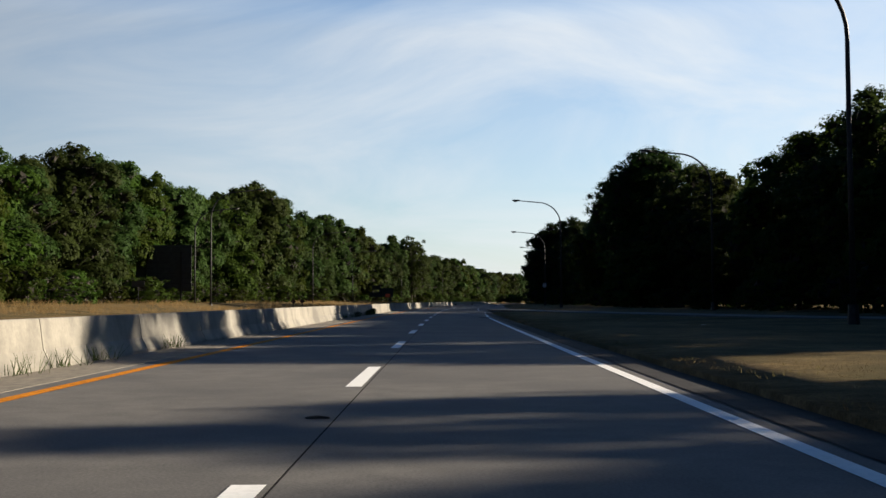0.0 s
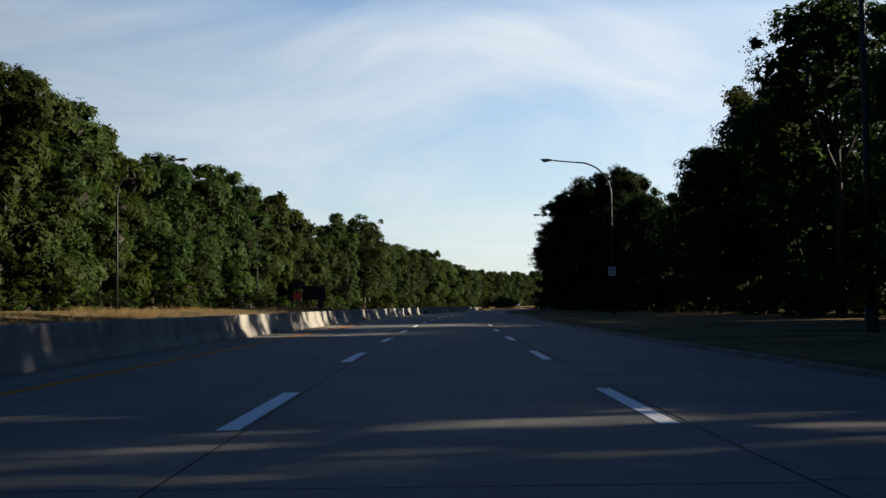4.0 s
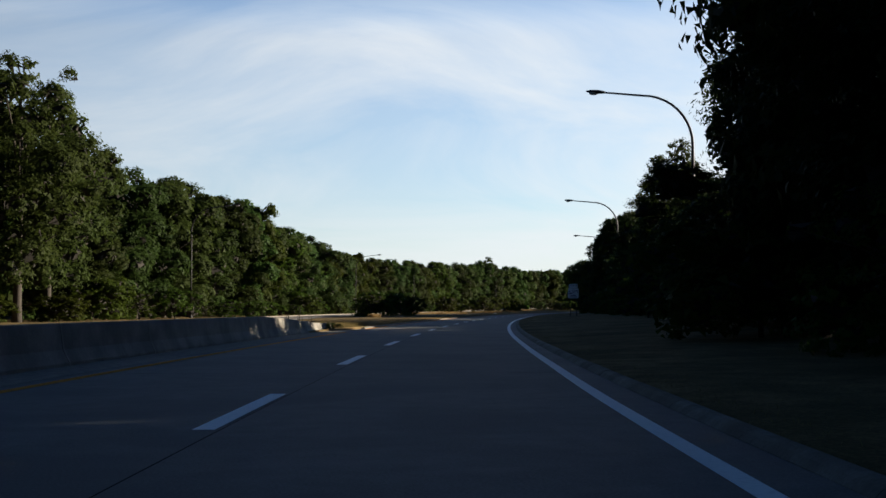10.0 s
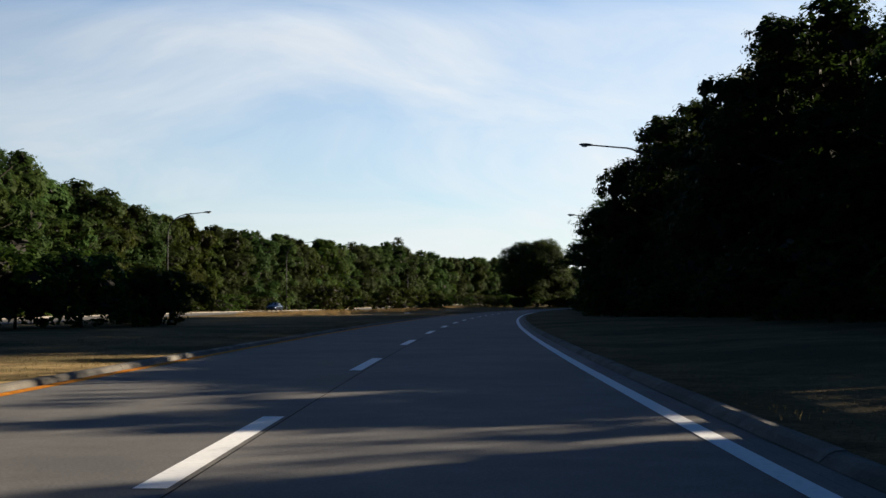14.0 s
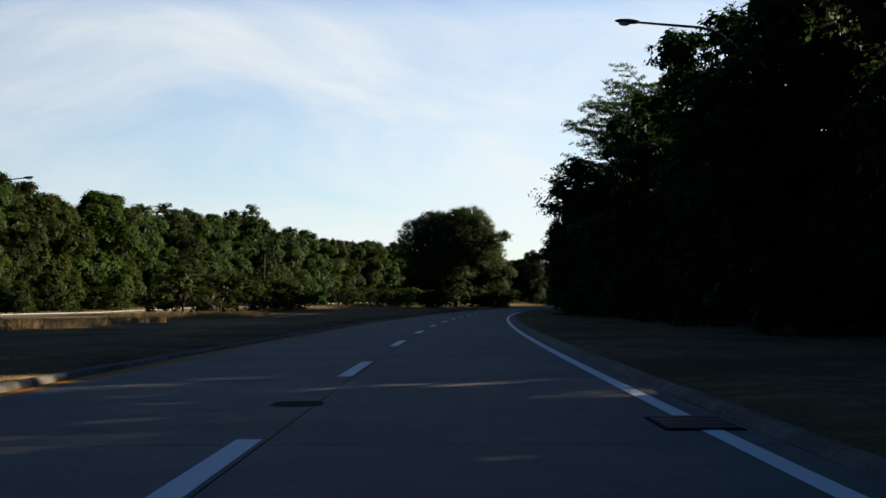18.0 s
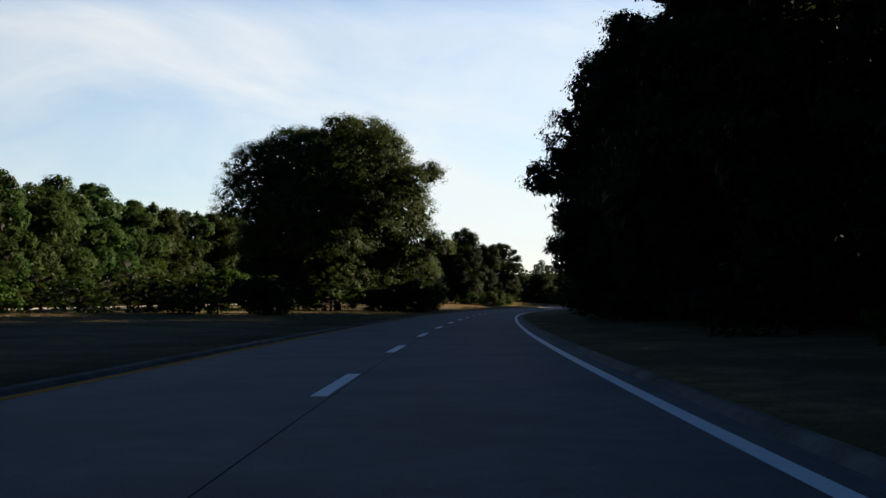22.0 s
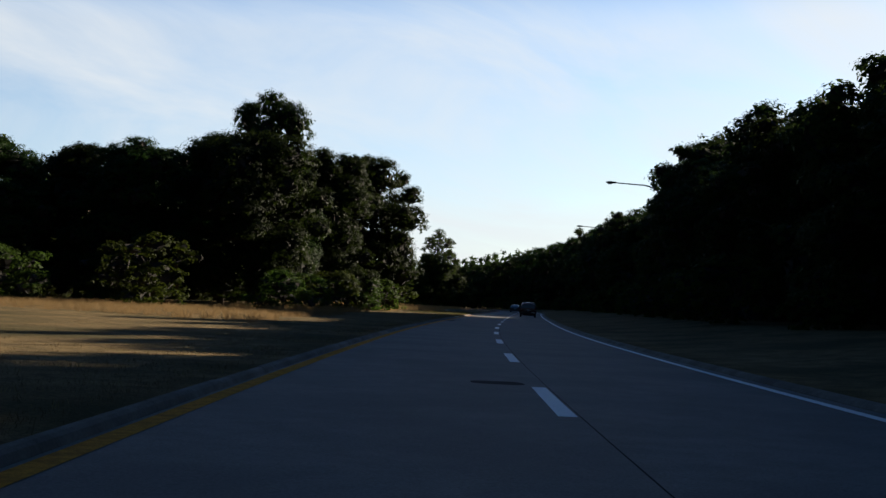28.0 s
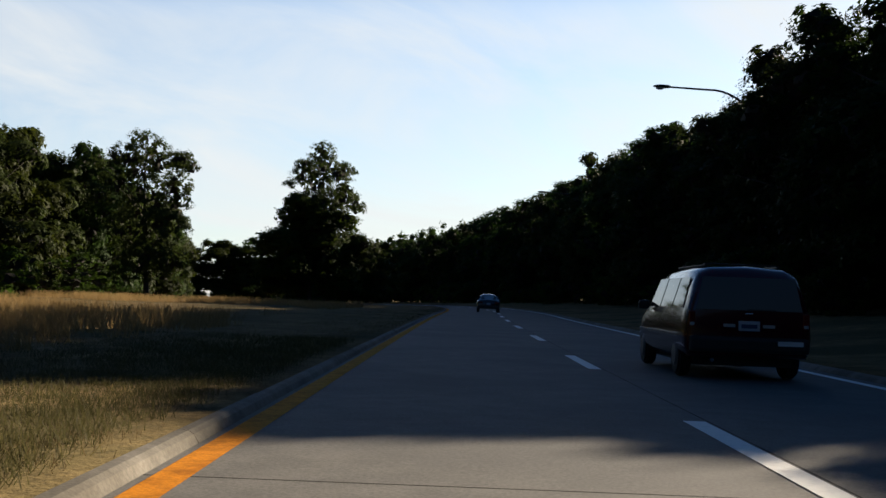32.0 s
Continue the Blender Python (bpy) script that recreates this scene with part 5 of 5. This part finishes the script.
def blades(name, spots, tall, material, label, seed, per=5, lean=0.35, wide=0.005):
    """Tufts of blades; spots are (s, o) pairs."""
    gen = np.random.default_rng(seed)
    so = np.array(spots)
    h = np.interp(so[:, 0], LINE_S, LINE_HEAD)
    x = np.interp(so[:, 0], LINE_S, LINE_P[:, 0]) + so[:, 1] * np.cos(h)
    y = np.interp(so[:, 0], LINE_S, LINE_P[:, 1]) - so[:, 1] * np.sin(h)
    z = lie(so[:, 0], so[:, 1]) + 0.09
    base = np.repeat(np.stack([x, y, z], 1), per, 0)
    n = len(base)
    base[:, :2] += gen.normal(size=(n, 2)) * 0.10
    up = tall * gen.uniform(0.5, 1.3, n)
    a = gen.uniform(0, 6.283, n)
    across = np.stack([np.cos(a), np.sin(a), np.zeros(n)], 1) * (wide + 0.010 * tall)
    tip = base + np.stack([gen.normal(size=n) * lean * up, gen.normal(size=n) * lean * up, up], 1)
    foot = base - np.array([0, 0, 0.05])
    verts = np.stack([foot - across, foot + across, tip + across * 0.3, tip - across * 0.3], 1).reshape(-1, 3)
    ob = new(name, leaf_mesh(name, verts, material, 0, 4))
    return tagged(ob, label, "grass", kind="stuff")


gen = np.random.default_rng(21)
spots = []
for s in np.arange(4, 985, 0.30):
    spots.append((s, float(kerb_right(s)) + 0.22 + abs(gen.normal()) * 1.6))
    if s > 346:
        spots.append((s, float(kerb_left(s)) - 0.12 - abs(gen.normal()) * 1.6))
blades("grass", spots, 0.06, M_BLADE, "dry grass tufts along the road edges", 1, 7, 0.7)
spots = []
for s0, s1, side, reach, n in [(2, 120, 1, 9.0, 9000), (120, 985, 1, 4.0, 15000), (346, 985, -1, 4.0, 12000), (346, 440, -1, 9.0, 4000), (800, 930, -1, 9.0, 6000)]:
    s = gen.uniform(s0, s1, n)
    o = 0.15 + reach * gen.random(n) ** 1.4
    edge = kerb_right(s) + o if side > 0 else kerb_left(s) - o
    spots += [(u, v) for u, v in zip(s, edge) if noise.noise((u * 0.25, v * 0.3, 2.0)) > -0.25]
blades("mown_grass", spots, 0.045, M_LAWN, "short patchy mown grass on the verges", 5, 6, 0.9, 0.004)
spots = []
for s0, s1, o0, o1, n in [(868, 925, -20, -11.5, 1400), (578, 606, -27, -16, 1800), (640, 700, -34, -26, 1200), (505, 576, -27, -15, 1700), (935, 992, -34, -10, 4200), (916, 938, -21, -8.5, 1200), (60, 330, -33, -19, 3000)]:
    for k in range(n):
        s, o = gen.uniform(s0, s1), gen.uniform(o0, o1)
        if noise.noise((s * 0.08, o * 0.12, 0.5)) > -0.05:
            spots.append((s, o))
spots_near = [(gen.uniform(840, 868), gen.uniform(-34, -10)) for k in range(3000)]
blades("meadow_grass", spots_near, 0.22, M_STRAW, "short golden dry grass in the open median", 12, 11, 0.5)
blades("tall_grass", spots, 0.40, M_STRAW, "tall straw-coloured dry grass in the median", 2, 11, 0.45)
spots = []
for k in range(5200):
    s, o = 905 + 26 * gen.random() ** 1.5, -4.55 - abs(gen.normal()) * 2.4
    spots.append((s, o))
blades("lawn", spots, 0.065, M_SOD, "uneven green and dry grass beside the kerb", 4, 14, 0.8, 0.004)
spots = [(gen.uniform(668, 736), -4.8 - 24 * gen.random()) for k in range(5200)]
blades("hay", spots, 0.11, M_BLADE, "short brown hay in the median before the oak", 7, 8, 0.7)
spots = [(gen.choice([12, 15, 17, 19.2, 21, 26.6, 71, 76, 78.6, 84, 88, 89.6, 91, 95, 160, 200, 241, 262, 300]) + gen.normal() * 0.3, -5.36 + abs(gen.normal()) * 0.16) for k in range(110)]
blades("weeds", spots, 0.22, M_LEAF_B, "green weeds along the foot of the barrier", 3, 9, 0.5)
spots = [(gen.uniform(344.8, 356), -4.9 - 3.2 * gen.random()) for k in range(420)]
blades("low_weeds", spots, 0.24, M_BLADE, "pale dry weeds past the end of the barrier", 6, 9, 0.6)
spots = [(421.8 + gen.normal() * 0.6, -14.8 + gen.normal() * 0.3) for k in range(60)]
blades("straw_tuft", spots, 0.42, M_STRAW, "golden tuft of tall grass before the median hedge", 8, 14, 0.4)
spots = [(s + gen.normal() * 0.1, -6.15 + gen.normal() * 0.05) for s in (326.0, 329.2, 330.8, 334.4, 334.9, 337.6, 338.1, 341.0) for k in range(3)]
blades("weed_stalks", spots, 1.0, M_BARK, "thin dead weed stalks behind the barrier", 9, 2, 0.05)

# ---- pieces of the kerbs and the pavement, last ----


def kerb_piece(side, s0, s1):
    f = kerb_left if side < 0 else kerb_right
    verts, faces = [], []
    n = 3
    gen = np.random.default_rng(int(s0 * 13) + side + 5)
    sink = gen.uniform(-0.006, 0.006)
    for i in range(n):
        s = s0 + 0.006 + (s1 - s0 - 0.012) * i / (n - 1)
        e = float(f(s))
        for o, z in KERB_SHAPE[side]:
            verts.append(at(s, e + side * o, z + sink * (z > 0)))
    for i in range(n - 1):
        for k in range(5):
            a = i * 6 + k
            q = (a, a + 6, a + 7, a + 1)
            faces.append(q if side > 0 else q[::-1])
    faces += [tuple(range(6)), tuple(range((n - 1) * 6, n * 6))[::-1]]
    return mesh_object("kerb_stone", verts, faces, M_KERB, KERBS[side])


KERBS = {}
KERB_SHAPE = {-1: ((-0.25, -0.25), (-0.24, 0.005), (-0.21, 0.065), (-0.17, 0.090), (-0.10, 0.096), (-0.08, -0.2)), 1: ((-0.21, -0.25), (-0.20, 0.005), (-0.14, 0.06), (-0.08, 0.085), (0.02, 0.09), (0.04, -0.2))}
for side, name in ((-1, "kerb_left"), (1, "kerb_right")):
    KERBS[side] = tagged(new(name), "worn pale concrete kerb of cast pieces", "kerb", kind="structure")
for side, s0, s1 in ((-1, 347.0, 1060.0), (1, 119.0, 1060.0)):
    s = s0
    while s < s1:
        kerb_piece(side, s, s + 3.05)
        s += 3.05

SLAB = 30.5
for k in range(-3, 42):
    s0, s1 = 28.4 + SLAB * k, 28.4 + SLAB * (k + 1)
    for o0, o1 in ((-4.4 if s0 < 330 else -4.28, 0.185), (0.205, 4.30)):
        ribbon("pavement_slab", s0 + 0.012, s1 - 0.012, o0, o1, 0.0, M_SLAB, 2.54, road, 0.1)
    ribbon("joint_seal", s0, s1, 0.180, 0.210, -0.002, M_TAR, 2.54, road)
    for o0, o1 in ((-4.27, -2.0), (-2.0, 0.18), (0.21, 2.2), (2.2, 4.29)):
        ribbon("joint_seal", s0 - 0.018, s0 + 0.018, o0, o1, -0.002, M_TAR, 1.0, road)
for s0, s1 in ((96, 120), (120, 150.4), (150.4, 180.9), (180.9, 211.4), (211.4, 241.9), (241.9, 268)):
    ribbon("pavement_slab", s0 + 0.012, s1 - 0.012, 4.325, lambda s: max(4.34, float(kerb_right(s)) - 0.22), 0.0, M_SLAB, 2.54, road, 0.1)
for s0, s1 in ((268, 300), (300, 420), (420, 700), (700, 1060)):
    ribbon("gutter", s0, s1, 4.31, lambda s: float(kerb_right(s)) - 0.2, -0.004, M_SLAB, 4.0, road)
